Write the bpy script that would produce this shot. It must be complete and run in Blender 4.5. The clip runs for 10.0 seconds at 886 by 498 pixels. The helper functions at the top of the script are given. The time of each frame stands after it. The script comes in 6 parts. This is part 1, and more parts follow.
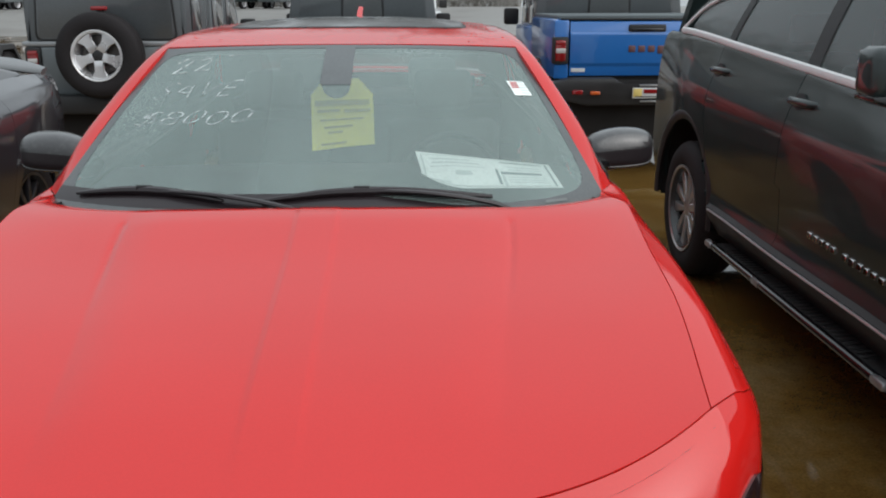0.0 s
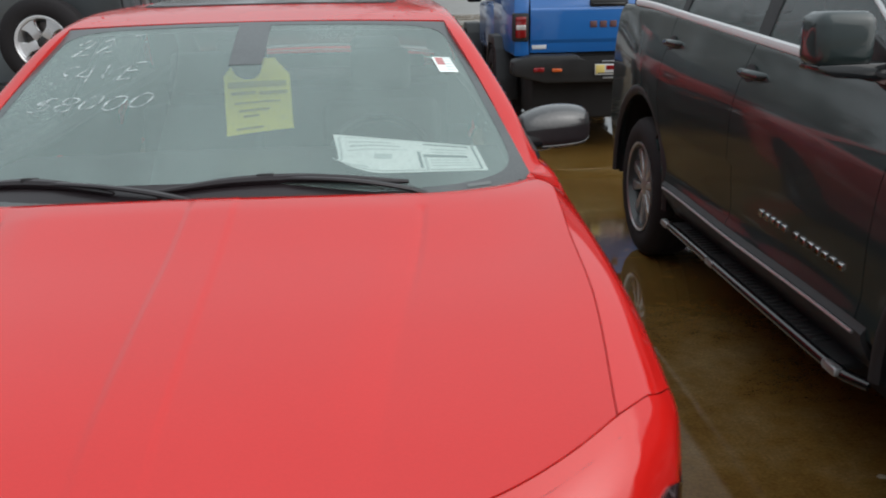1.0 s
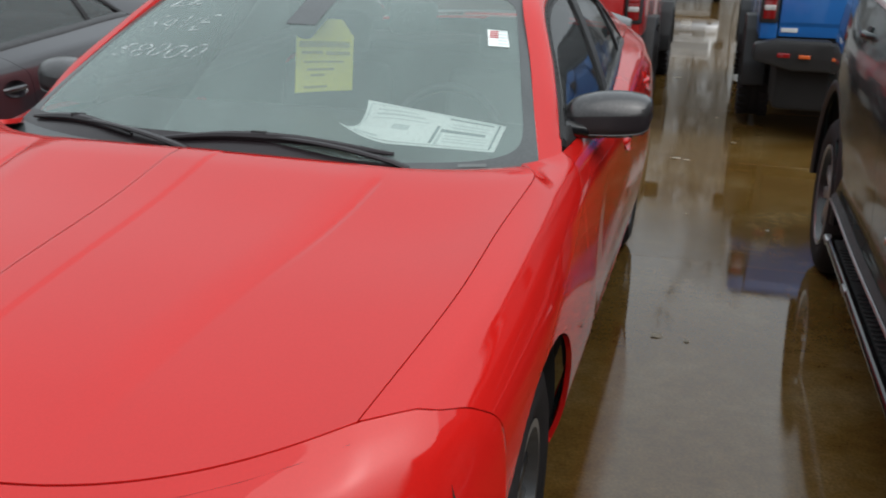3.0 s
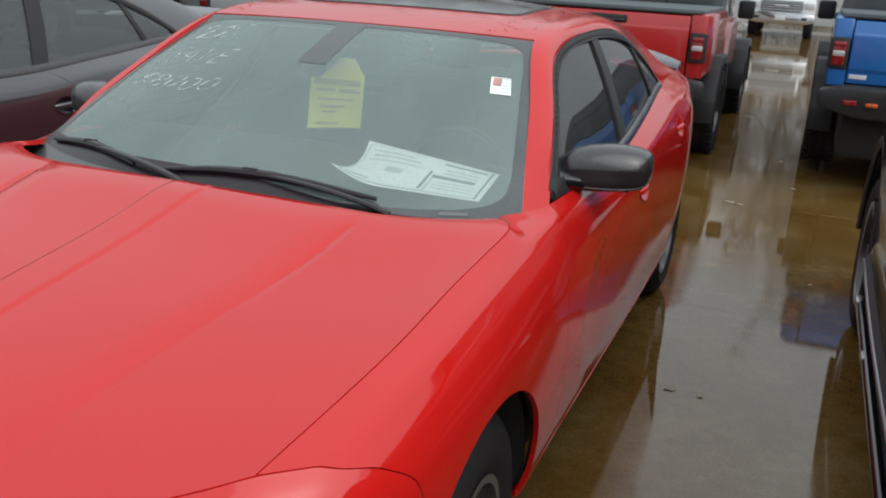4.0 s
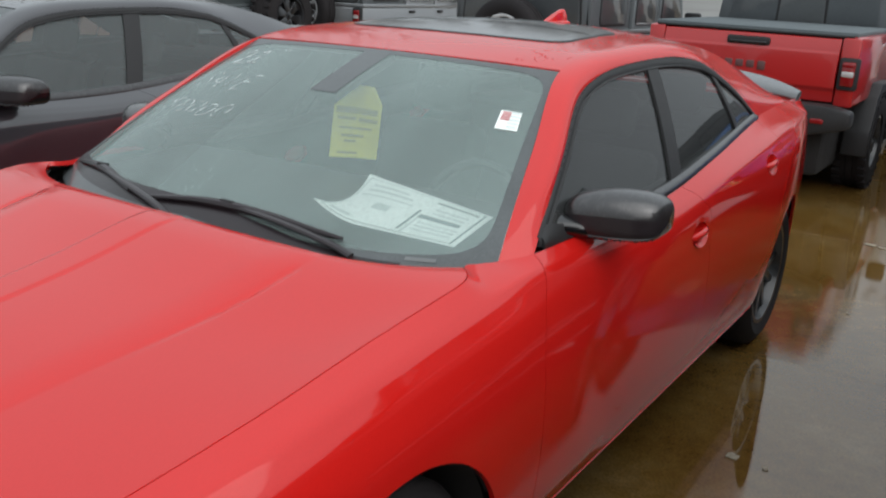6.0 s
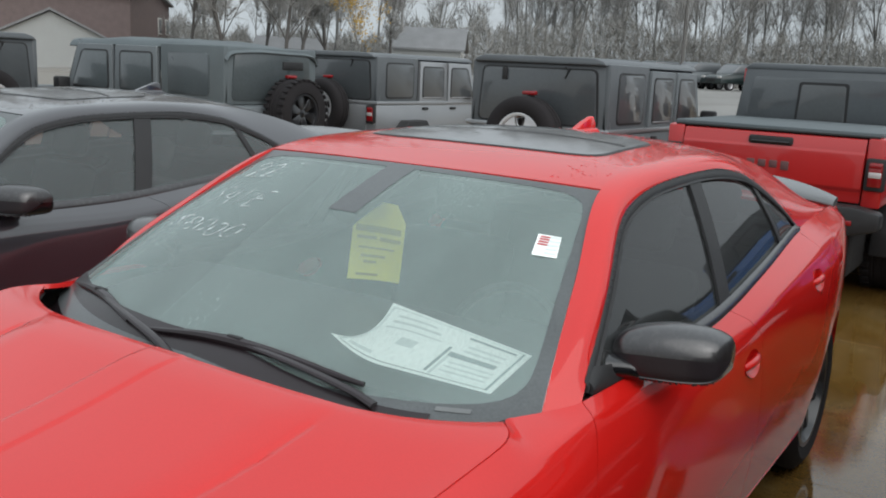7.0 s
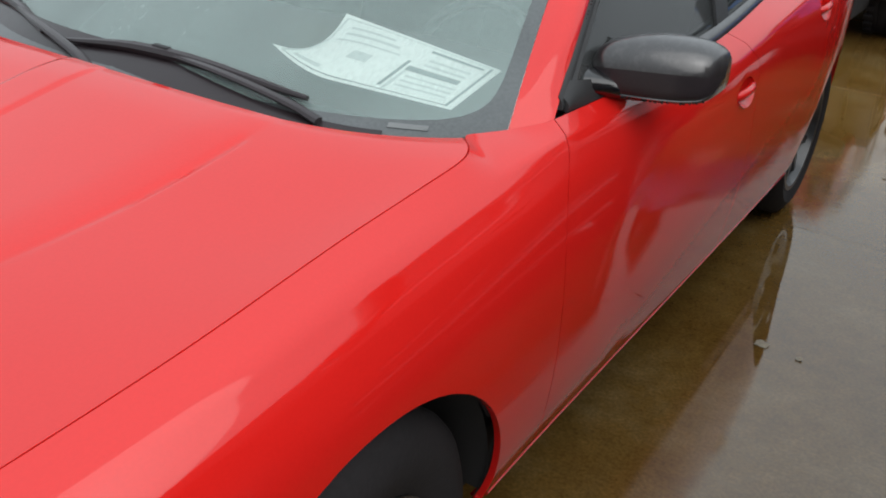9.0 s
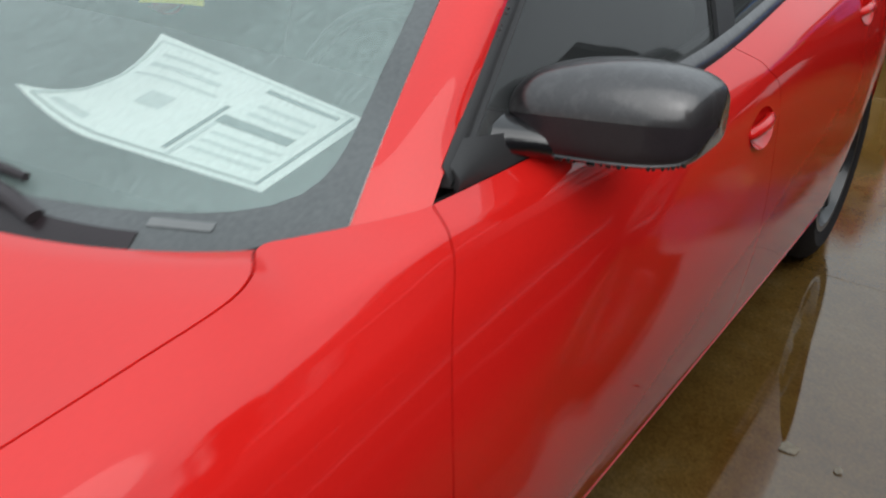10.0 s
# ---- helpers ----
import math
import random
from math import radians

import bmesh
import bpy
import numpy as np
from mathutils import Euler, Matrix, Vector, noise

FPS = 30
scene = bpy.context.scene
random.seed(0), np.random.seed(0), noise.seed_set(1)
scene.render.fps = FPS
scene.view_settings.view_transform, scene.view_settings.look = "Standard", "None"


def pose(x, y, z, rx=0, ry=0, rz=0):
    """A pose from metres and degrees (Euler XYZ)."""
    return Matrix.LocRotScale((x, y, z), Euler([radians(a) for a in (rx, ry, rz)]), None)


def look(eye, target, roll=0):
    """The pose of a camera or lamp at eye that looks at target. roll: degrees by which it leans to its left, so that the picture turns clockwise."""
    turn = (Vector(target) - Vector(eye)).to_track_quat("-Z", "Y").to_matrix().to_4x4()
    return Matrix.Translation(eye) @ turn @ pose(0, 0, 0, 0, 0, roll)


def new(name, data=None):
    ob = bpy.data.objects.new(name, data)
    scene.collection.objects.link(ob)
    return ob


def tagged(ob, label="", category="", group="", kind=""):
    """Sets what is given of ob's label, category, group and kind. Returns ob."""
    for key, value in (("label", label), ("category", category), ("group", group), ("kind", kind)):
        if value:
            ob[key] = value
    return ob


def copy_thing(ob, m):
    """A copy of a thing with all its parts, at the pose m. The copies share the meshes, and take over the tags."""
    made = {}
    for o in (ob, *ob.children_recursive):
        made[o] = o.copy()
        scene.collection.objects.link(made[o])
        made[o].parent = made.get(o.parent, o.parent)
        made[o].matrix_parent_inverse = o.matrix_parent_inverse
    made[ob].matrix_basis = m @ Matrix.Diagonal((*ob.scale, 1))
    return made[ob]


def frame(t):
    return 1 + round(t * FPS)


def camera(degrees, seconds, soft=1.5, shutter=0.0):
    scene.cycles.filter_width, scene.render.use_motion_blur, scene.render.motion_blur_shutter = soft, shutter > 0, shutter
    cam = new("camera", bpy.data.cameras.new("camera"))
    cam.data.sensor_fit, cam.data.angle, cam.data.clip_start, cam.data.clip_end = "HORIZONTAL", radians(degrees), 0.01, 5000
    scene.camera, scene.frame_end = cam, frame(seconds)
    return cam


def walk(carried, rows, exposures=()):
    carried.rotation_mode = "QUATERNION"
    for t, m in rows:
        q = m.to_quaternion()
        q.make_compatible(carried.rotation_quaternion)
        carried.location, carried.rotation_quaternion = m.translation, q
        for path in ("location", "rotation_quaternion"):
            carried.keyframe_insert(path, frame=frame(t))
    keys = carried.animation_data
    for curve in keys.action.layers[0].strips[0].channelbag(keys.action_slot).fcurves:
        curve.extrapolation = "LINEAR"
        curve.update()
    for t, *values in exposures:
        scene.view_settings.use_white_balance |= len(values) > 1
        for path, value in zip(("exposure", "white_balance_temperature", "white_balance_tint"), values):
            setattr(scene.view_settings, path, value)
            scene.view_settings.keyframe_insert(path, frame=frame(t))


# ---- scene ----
cam = camera(52.6, 10.0, 1.9, 0.3)
PATH = [
    (0, (0.245, -2.093, 1.568), (0.308, -0.167, 1.034), -0.1),
    (0.5, (0.32, -2.015, 1.551), (0.394, -0.099, 0.982), -1.6),
    (1, (0.426, -1.925, 1.537), (0.528, -0.012, 0.964), -1.2),
    (1.5, (0.683, -1.951, 1.511), (0.772, -0.04, 0.93), 0.6),
    (2, (0.833, -1.876, 1.52), (0.881, 0.033, 0.924), 1.1),
    (2.5, (0.969, -1.758, 1.519), (0.847, 0.141, 0.902), 1.4),
    (3, (1.205, -1.756, 1.544), (0.674, 0.063, 0.904), 1.2),
    (3.2, (1.262, -1.75, 1.566), (0.676, 0.052, 0.928), 1.1),
    (4.3, (1.535, -1.637, 1.63), (0.76, 0.108, 1.035), 4.3),
    (4.5, (1.617, -1.624, 1.632), (0.748, 0.073, 1.027), 3.9),
    (5, (1.688, -1.553, 1.629), (0.713, 0.082, 1.016), 2.5),
    (5.5, (1.7, -1.41, 1.631), (0.695, 0.207, 1.019), 2.3),
    (6, (1.786, -1.265, 1.668), (0.747, 0.339, 1.079), 2.9),
    (6.2, (1.773, -1.211, 1.701), (0.716, 0.4, 1.167), 3.1),
    (7.3, (1.561, -1.061, 1.713), (0.467, 0.567, 1.323), 2.6),
    (7.5, (1.579, -1.054, 1.699), (0.479, 0.568, 1.301), 2.7),
    (8, (1.643, -1.032, 1.647), (0.539, 0.544, 1.102), 3.1),
    (8.5, (1.63, -0.986, 1.577), (0.593, 0.499, 0.729), 3.4),
    (9, (1.545, -0.887, 1.558), (0.595, 0.627, 0.66), 3.6),
    (9.5, (1.498, -0.608, 1.478), (0.532, 0.895, 0.578), 2.8),
    (10, (1.386, -0.18, 1.442), (0.382, 1.302, 0.552), 2.1),
]
walk(cam, [(t, look(eye, target, roll)) for t, eye, target, roll in PATH],
     [(0, 0.28), (2.5, 0.26), (4.5, 0.27), (6.2, 0.28), (7.4, 0.34), (8.0, 0.30), (8.5, 0.22), (9.1, 0.57), (10, 0.55)])

# ---- world and light: overcast, wet day ----
SUN_ELEVATION, SUN_ROTATION = radians(37), radians(115)
world = bpy.data.worlds.new("overcast_sky")
scene.world = world
world.use_nodes = True
wn, wl = world.node_tree.nodes, world.node_tree.links
wn.clear()
sky = wn.new("ShaderNodeTexSky")
sky.sky_type, sky.sun_disc, sky.sun_elevation, sky.sun_rotation = "NISHITA", False, SUN_ELEVATION, SUN_ROTATION
sky.dust_density, sky.air_density, sky.ozone_density = 6.0, 1.0, 1.0
grey = wn.new("ShaderNodeHueSaturation")
grey.inputs["Saturation"].default_value = 0.12
cloud = wn.new("ShaderNodeMix")
cloud.data_type = "RGBA"
cloud.inputs["Factor"].default_value = 0.72
cloud.inputs["B"].default_value = (7.08, 7.9, 8.45, 1)
dome = wn.new("ShaderNodeBackground")
dome.inputs["Strength"].default_value = 0.106
sky_out = wn.new("ShaderNodeOutputWorld")
wl.new(sky.outputs["Color"], grey.inputs["Color"])
wl.new(grey.outputs["Color"], cloud.inputs["A"])
aim, split, height, shade = wn.new("ShaderNodeTexCoord"), wn.new("ShaderNodeSeparateXYZ"), wn.new("ShaderNodeMapRange"), wn.new("ShaderNodeMix")
wl.new(aim.outputs["Generated"], split.inputs["Vector"])
wl.new(split.outputs["Z"], height.inputs["Value"])
height.inputs["From Min"].default_value, height.inputs["From Max"].default_value = 0.12, 0.95
height.inputs["To Min"].default_value, height.inputs["To Max"].default_value = 0.74, 1.36
shade.data_type, shade.blend_type = "RGBA", "MULTIPLY"
shade.inputs["Factor"].default_value = 1.0
wl.new(cloud.outputs["Result"], shade.inputs["A"])
wl.new(height.outputs["Result"], shade.inputs["B"])
wl.new(shade.outputs["Result"], dome.inputs["Color"])
wl.new(dome.outputs["Background"], sky_out.inputs["Surface"])
sun_data = bpy.data.lights.new("sun", "SUN")
sun_data.energy, sun_data.angle, sun_data.color = 0.9, radians(80), (1.0, 0.97, 0.94)
sun = new("sun", sun_data)
sun.matrix_world = look((0, 0, 30), (-7.2, 3.4, 24))


# ---- materials ----
def mat(name, color, rough=0.5, metal=0.0, coat=0.0, vary=0.12, fine=60.0, coarse=3.0, bump=0.0, bump_scale=0.0,
        spots=None, spot_scale=8.0, spot_amount=0.35, rough_vary=0.1, emit=0.0, spec=0.5, coat_rough=0.06, coat_bump=0.0):
    """A surface with variation at two scales, grain relief and, if asked, stains of another colour."""
    m = bpy.data.materials.new(name)
    m.use_nodes = True
    n, l = m.node_tree.nodes, m.node_tree.links
    b = n["Principled BSDF"]
    where = n.new("ShaderNodeTexCoord")
    big, small = n.new("ShaderNodeTexNoise"), n.new("ShaderNodeTexNoise")
    big.inputs["Scale"].default_value, small.inputs["Scale"].default_value = coarse, fine
    big.inputs["Detail"].default_value, small.inputs["Detail"].default_value = 4, 3
    for t in (big, small):
        l.new(where.outputs["Object"], t.inputs["Vector"])
    both = n.new("ShaderNodeMath")
    both.operation = "ADD"
    l.new(big.outputs["Fac"], both.inputs[0])
    l.new(small.outputs["Fac"], both.inputs[1])
    tone = n.new("ShaderNodeMapRange")
    tone.inputs["From Min"].default_value, tone.inputs["From Max"].default_value = 0.6, 1.4
    tone.inputs["To Min"].default_value, tone.inputs["To Max"].default_value = 1 - vary, 1 + vary
    l.new(both.outputs[0], tone.inputs["Value"])
    paint = n.new("ShaderNodeMix")
    paint.data_type, paint.blend_type = "RGBA", "MULTIPLY"
    paint.inputs["Factor"].default_value = 1.0
    paint.inputs["A"].default_value = (*color, 1)
    l.new(tone.outputs["Result"], paint.inputs["B"])
    last = paint
    if spots:
        blot = n.new("ShaderNodeTexNoise")
        blot.inputs["Scale"].default_value, blot.inputs["Detail"].default_value = spot_scale, 6
        l.new(where.outputs["Object"], blot.inputs["Vector"])
        edge = n.new("ShaderNodeMapRange")
        edge.inputs["From Min"].default_value, edge.inputs["From Max"].default_value = 0.5, 0.68
        edge.inputs["To Max"].default_value = spot_amount
        l.new(blot.outputs["Fac"], edge.inputs["Value"])
        last = n.new("ShaderNodeMix")
        last.data_type = "RGBA"
        last.inputs["B"].default_value = (*spots, 1)
        l.new(edge.outputs["Result"], last.inputs["Factor"])
        l.new(paint.outputs["Result"], last.inputs["A"])
    l.new(last.outputs["Result"], b.inputs["Base Color"])
    gloss = n.new("ShaderNodeMapRange")
    gloss.inputs["From Min"].default_value, gloss.inputs["From Max"].default_value = 0.3, 0.7
    gloss.inputs["To Min"].default_value, gloss.inputs["To Max"].default_value = max(0.02, rough * (1 - rough_vary)), min(1, rough * (1 + rough_vary))
    l.new(big.outputs["Fac"], gloss.inputs["Value"])
    l.new(gloss.outputs["Result"], b.inputs["Roughness"])
    b.inputs["Metallic"].default_value = metal
    b.inputs["Specular IOR Level"].default_value = spec
    b.inputs["Coat Weight"].default_value, b.inputs["Coat Roughness"].default_value = coat, coat_rough
    if bump:
        rel = n.new("ShaderNodeTexNoise")
        rel.inputs["Scale"].default_value, rel.inputs["Detail"].default_value = bump_scale or fine, 3
        l.new(where.outputs["Object"], rel.inputs["Vector"])
        bm_ = n.new("ShaderNodeBump")
        bm_.inputs["Strength"].default_value, bm_.inputs["Distance"].default_value = bump, 0.004
        l.new(rel.outputs["Fac"], bm_.inputs["Height"])
        l.new(bm_.outputs["Normal"], b.inputs["Normal"])
    if coat_bump:
        bead, film = n.new("ShaderNodeTexNoise"), n.new("ShaderNodeBump")
        bead.inputs["Scale"].default_value, bead.inputs["Detail"].default_value = 140, 4
        l.new(where.outputs["Object"], bead.inputs["Vector"])
        film.inputs["Strength"].default_value, film.inputs["Distance"].default_value = coat_bump, 0.003
        l.new(bead.outputs["Fac"], film.inputs["Height"])
        l.new(film.outputs["Normal"], b.inputs["Coat Normal"])
    if emit:
        b.inputs["Emission Color"].default_value = (*color, 1)
        b.inputs["Emission Strength"].default_value = emit
    return m


def glass_mat(name, tint, film=0.1, film_color=(0.5, 0.52, 0.53), film_scale=14.0, shine=0.03, spread=0.15, drop_scale=230):
    """Thin car glass: see-through tint, a mirror coat by Fresnel, and a film of mist and dried drops."""
    m = bpy.data.materials.new(name)
    m.use_nodes = True
    n, l = m.node_tree.nodes, m.node_tree.links
    n.clear()
    where = n.new("ShaderNodeTexCoord")
    clear, mirror, dirt = n.new("ShaderNodeBsdfTransparent"), n.new("ShaderNodeBsdfGlossy"), n.new("ShaderNodeBsdfDiffuse")
    clear.inputs["Color"].default_value = (*tint, 1)
    mirror.inputs["Roughness"].default_value = shine
    dirt.inputs["Color"].default_value = (*film_color, 1)
    fres = n.new("ShaderNodeFresnel")
    fres.inputs["IOR"].default_value = 1.55
    drops, mist = n.new("ShaderNodeTexNoise"), n.new("ShaderNodeTexNoise")
    drops.inputs["Scale"].default_value, drops.inputs["Detail"].default_value = drop_scale, 2
    mist.inputs["Scale"].default_value, mist.inputs["Detail"].default_value = film_scale / 5, 5
    stretch = n.new("ShaderNodeMapping")
    stretch.inputs["Scale"].default_value = (1.0, 0.35, 0.35)
    l.new(where.outputs["Object"], stretch.inputs["Vector"])
    l.new(stretch.outputs["Vector"], drops.inputs["Vector"])
    l.new(stretch.outputs["Vector"], mist.inputs["Vector"])
    add = n.new("ShaderNodeMath")
    add.operation = "ADD"
    l.new(drops.outputs["Fac"], add.inputs[0])
    l.new(mist.outputs["Fac"], add.inputs[1])
    rng = n.new("ShaderNodeMapRange")
    rng.inputs["From Min"].default_value, rng.inputs["From Max"].default_value = 0.8, 1.2
    rng.inputs["To Min"].default_value, rng.inputs["To Max"].default_value = film * (1 - spread), film * (1 + spread)
    l.new(add.outputs[0], rng.inputs["Value"])
    rel = n.new("ShaderNodeBump")
    rel.inputs["Strength"].default_value, rel.inputs["Distance"].default_value = 0.0010, 0.001
    l.new(drops.outputs["Fac"], rel.inputs["Height"])
    l.new(rel.outputs["Normal"], mirror.inputs["Normal"])
    a, b, out = n.new("ShaderNodeMixShader"), n.new("ShaderNodeMixShader"), n.new("ShaderNodeOutputMaterial")
    l.new(fres.outputs["Fac"], a.inputs["Fac"])
    l.new(clear.outputs["BSDF"], a.inputs[1])
    l.new(mirror.outputs["BSDF"], a.inputs[2])
    l.new(rng.outputs["Result"], b.inputs["Fac"])
    l.new(a.outputs["Shader"], b.inputs[1])
    l.new(dirt.outputs["BSDF"], b.inputs[2])
    l.new(b.outputs["Shader"], out.inputs["Surface"])
    return m


def wet_concrete():
    """Wet concrete: damp brown-grey, with standing water that mirrors and rougher patches between."""
    m = bpy.data.materials.new("wet_concrete")
    m.use_nodes = True
    n, l = m.node_tree.nodes, m.node_tree.links
    b = n["Principled BSDF"]
    where = n.new("ShaderNodeTexCoord")

    def tex(scale, detail=5, rough=0.55):
        t = n.new("ShaderNodeTexNoise")
        t.inputs["Scale"].default_value, t.inputs["Detail"].default_value, t.inputs["Roughness"].default_value = scale, detail, rough
        l.new(where.outputs["Object"], t.inputs["Vector"])
        return t

    stain, grit, pool, mottle = tex(1.3, 9, 0.68), tex(90, 4, 0.7), tex(0.55, 4), tex(16, 5, 0.6)
    ramp = n.new("ShaderNodeValToRGB")
    e = ramp.color_ramp.elements
    e[0].position, e[0].color = 0.3, (0.104, 0.049, 0.009, 1)
    e[1].position, e[1].color = 0.72, (0.210, 0.143, 0.062, 1)
    mid = e.new(0.52)
    mid.color = (0.150, 0.084, 0.022, 1)
    l.new(stain.outputs["Fac"], ramp.inputs["Fac"])
    gr = n.new("ShaderNodeMapRange")
    gr.inputs["From Min"].default_value, gr.inputs["From Max"].default_value = 0.3, 0.7
    gr.inputs["To Min"].default_value, gr.inputs["To Max"].default_value = 0.68, 1.32
    l.new(grit.outputs["Fac"], gr.inputs["Value"])
    mul = n.new("ShaderNodeMix")
    mul.data_type, mul.blend_type = "RGBA", "MULTIPLY"
    mul.inputs["Factor"].default_value = 1
    l.new(ramp.outputs["Color"], mul.inputs["A"])
    l.new(gr.outputs["Result"], mul.inputs["B"])
    l.new(mul.outputs["Result"], b.inputs["Base Color"])
    wet = n.new("ShaderNodeMapRange")
    wet.inputs["From Min"].default_value, wet.inputs["From Max"].default_value = 0.42, 0.66
    wet.inputs["To Min"].default_value, wet.inputs["To Max"].default_value = 0.012, 0.045
    l.new(pool.outputs["Fac"], wet.inputs["Value"])
    l.new(wet.outputs["Result"], b.inputs["Roughness"])
    b.inputs["Specular IOR Level"].default_value = 0.95
    deep = n.new("ShaderNodeMapRange")
    deep.inputs["From Min"].default_value, deep.inputs["From Max"].default_value = 0.45, 0.66
    deep.inputs["To Min"].default_value, deep.inputs["To Max"].default_value = 0.01, 0.07
    l.new(pool.outputs["Fac"], deep.inputs["Value"])
    rel = n.new("ShaderNodeBump")
    rel.inputs["Distance"].default_value = 0.003
    l.new(deep.outputs["Result"], rel.inputs["Strength"])
    both = n.new("ShaderNodeMath")
    both.operation = "ADD"
    l.new(grit.outputs["Fac"], both.inputs[0])
    l.new(mottle.outputs["Fac"], both.inputs[1])
    l.new(both.outputs[0], rel.inputs["Height"])
    l.new(rel.outputs["Normal"], b.inputs["Normal"])
    tint = n.new("ShaderNodeMix")
    tint.data_type, tint.blend_type = "RGBA", "OVERLAY"
    tint.inputs["Factor"].default_value = 0.35
    l.new(mul.outputs["Result"], tint.inputs["A"])
    l.new(mottle.outputs["Fac"], tint.inputs["B"])
    l.new(tint.outputs["Result"], b.inputs["Base Color"])
    return m


RED = mat("red_paint", (0.57, 0.0125, 0.0100), 0.42, 0.0, 1.0, 0.05, 200, 2, 0.03, 300, coat_rough=0.05, spec=0.0, coat_bump=0.010)
RED.node_tree.nodes["Principled BSDF"].inputs["Coat IOR"].default_value = 1.61
BEADED = mat("rain_beaded_dark_glass", (0.085, 0.088, 0.09), 0.35, 0, 0.8, 0.3, 240, 8, 0.3, 260)
TRUCK_RED = mat("truck_red_paint", (0.42, 0.014, 0.014), 0.35, 0, 0.8, 0.05, 200, 2)
BLACK_PAINT = mat("black_paint", (0.019, 0.029, 0.029), 0.4, 0, 1.0, 0.1, 150, 2, coat_rough=0.05, spec=0.10, coat_bump=0.012)
PLUM = mat("plum_black_paint", (0.019, 0.017, 0.022), 0.38, 0, 1.0, 0.1, 150, 2, spec=0.5)
PLUM.node_tree.nodes["Principled BSDF"].inputs["Coat IOR"].default_value = 1.85
BLUE = mat("blue_paint", (0.012, 0.13, 0.42), 0.35, 0, 0.8, 0.05, 150, 2)
# Granite is lightened and blued for haze over the background vehicles.
GRANITE = mat("hazed_granite_paint", (0.128, 0.145, 0.153), 0.5, 0.0, 0.08, 0.08, 150, 2)
SILVER = mat("silver_paint", (0.30, 0.31, 0.32), 0.35, 0.5, 0.6, 0.06, 150, 2)
WHITE_PAINT = mat("white_paint", (0.62, 0.63, 0.63), 0.35, 0, 0.8, 0.04, 100, 2)
COWL = mat("wet_cowl_plastic", (0.020, 0.014, 0.016), 0.35, 0, 0.35, 0.2, 300, 6, 0.08, 300, coat_rough=0.12, spec=0.3)
TRIM = mat("black_plastic", (0.026, 0.026, 0.027), 0.5, 0, 0, 0.2, 300, 6, 0.15, 500, spec=0.3)
GLOSS_BLACK = mat("gloss_black_trim", (0.008, 0.008, 0.009), 0.15, 0, 0.6, 0.1)
WET_BLACK = mat("rain_beaded_black", (0.016, 0.014, 0.015), 0.42, 0, 1.0, 0.35, 220, 10, 0.10, 300, spots=(0.075, 0.072, 0.073), spot_scale=60, spot_amount=0.25, coat_rough=0.18, coat_bump=0.06, spec=0.3)
WET_BLACK.node_tree.nodes["Principled BSDF"].inputs["Coat IOR"].default_value = 1.65
SMOKED = mat("smoked_lens", (0.030, 0.012, 0.013), 0.12, 0, 1.0, 0.3, 30, 9, coat_rough=0.03)
MIRROR_BLACK = mat("smooth_black_shell", (0.020, 0.016, 0.018), 0.35, 0, 0.15, 0.2, 220, 10, spec=0.25)
RUBBER = mat("tyre_rubber", (0.022, 0.020, 0.021), 0.75, 0, 0, 0.2, 80, 5, 0.2, 120, spec=0.16)
CHROME = mat("chrome", (0.62, 0.62, 0.63), 0.15, 1.0, 0, 0.05)
ALLOY = mat("silver_alloy", (0.45, 0.45, 0.46), 0.32, 0.8, 0, 0.08)
POLISHED = mat("polished_alloy", (0.74, 0.74, 0.75), 0.28, 0.7, 0, 0.06)
MACHINED = mat("machined_grey_alloy", (0.50, 0.50, 0.51), 0.35, 0.8, 0, 0.1)
BADGE_DARK = mat("dull_grey_badge", (0.115, 0.050, 0.050), 0.5)
BRIGHT = mat("bright_letter_chrome", (0.70, 0.70, 0.70), 0.4, 0.0, 0, 0.05)
DARK_ALLOY = mat("black_alloy", (0.016, 0.016, 0.018), 0.3, 0.0, 0.5, 0.1)
UNDER = mat("underbody", (0.012, 0.011, 0.011), 0.9)
FABRIC = mat("dark_cloth", (0.060, 0.060, 0.062), 0.9, 0, 0, 0.2, 200, 6, 0.2, 300)
# Canvas and hardtop blacks are lifted to grey to stand for haze.
SOFT_TOP = mat("hazed_black_canvas", (0.105, 0.125, 0.132), 0.85, 0, 0, 0.2, 200, 4, 0.3, 20)
HARD_TOP = mat("hazed_black_hardtop", (0.093, 0.103, 0.110), 0.45, 0, 0, 0.15, 200, 4, 0.2, 300)
LENS_RED = mat("red_lens", (0.24, 0.010, 0.012), 0.15, 0, 0.6, 0.1, 80)
LENS_CLEAR = mat("clear_lens", (0.55, 0.54, 0.53), 0.12, 0.2, 0.6, 0.1, 60)
LENS_ORANGE = mat("amber_lens", (0.55, 0.10, 0.02), 0.2, 0, 0.5, 0.1, 80)
WINDSHIELD = glass_mat("misted_windshield", (0.93, 0.97, 0.96), 0.285, (0.52, 0.66, 0.63), spread=0.20, drop_scale=215)
SIDE_GLASS = glass_mat("tinted_side_glass", (0.34, 0.38, 0.37), 0.03)
MISTED_SIDE = glass_mat("misted_side_glass", (0.50, 0.54, 0.54), 0.12, (0.50, 0.57, 0.57), spread=0.05)
REAR_GLASS = glass_mat("rear_screen_glass", (0.35, 0.39, 0.38), 0.93, (0.13, 0.16, 0.16), spread=0.03)
LINER = mat("light_headliner", (0.42, 0.42, 0.40), 0.9, 0, 0, 0.1, 200, 4)
DARK_GLASS = glass_mat("privacy_glass", (0.10, 0.11, 0.11), 0.08)
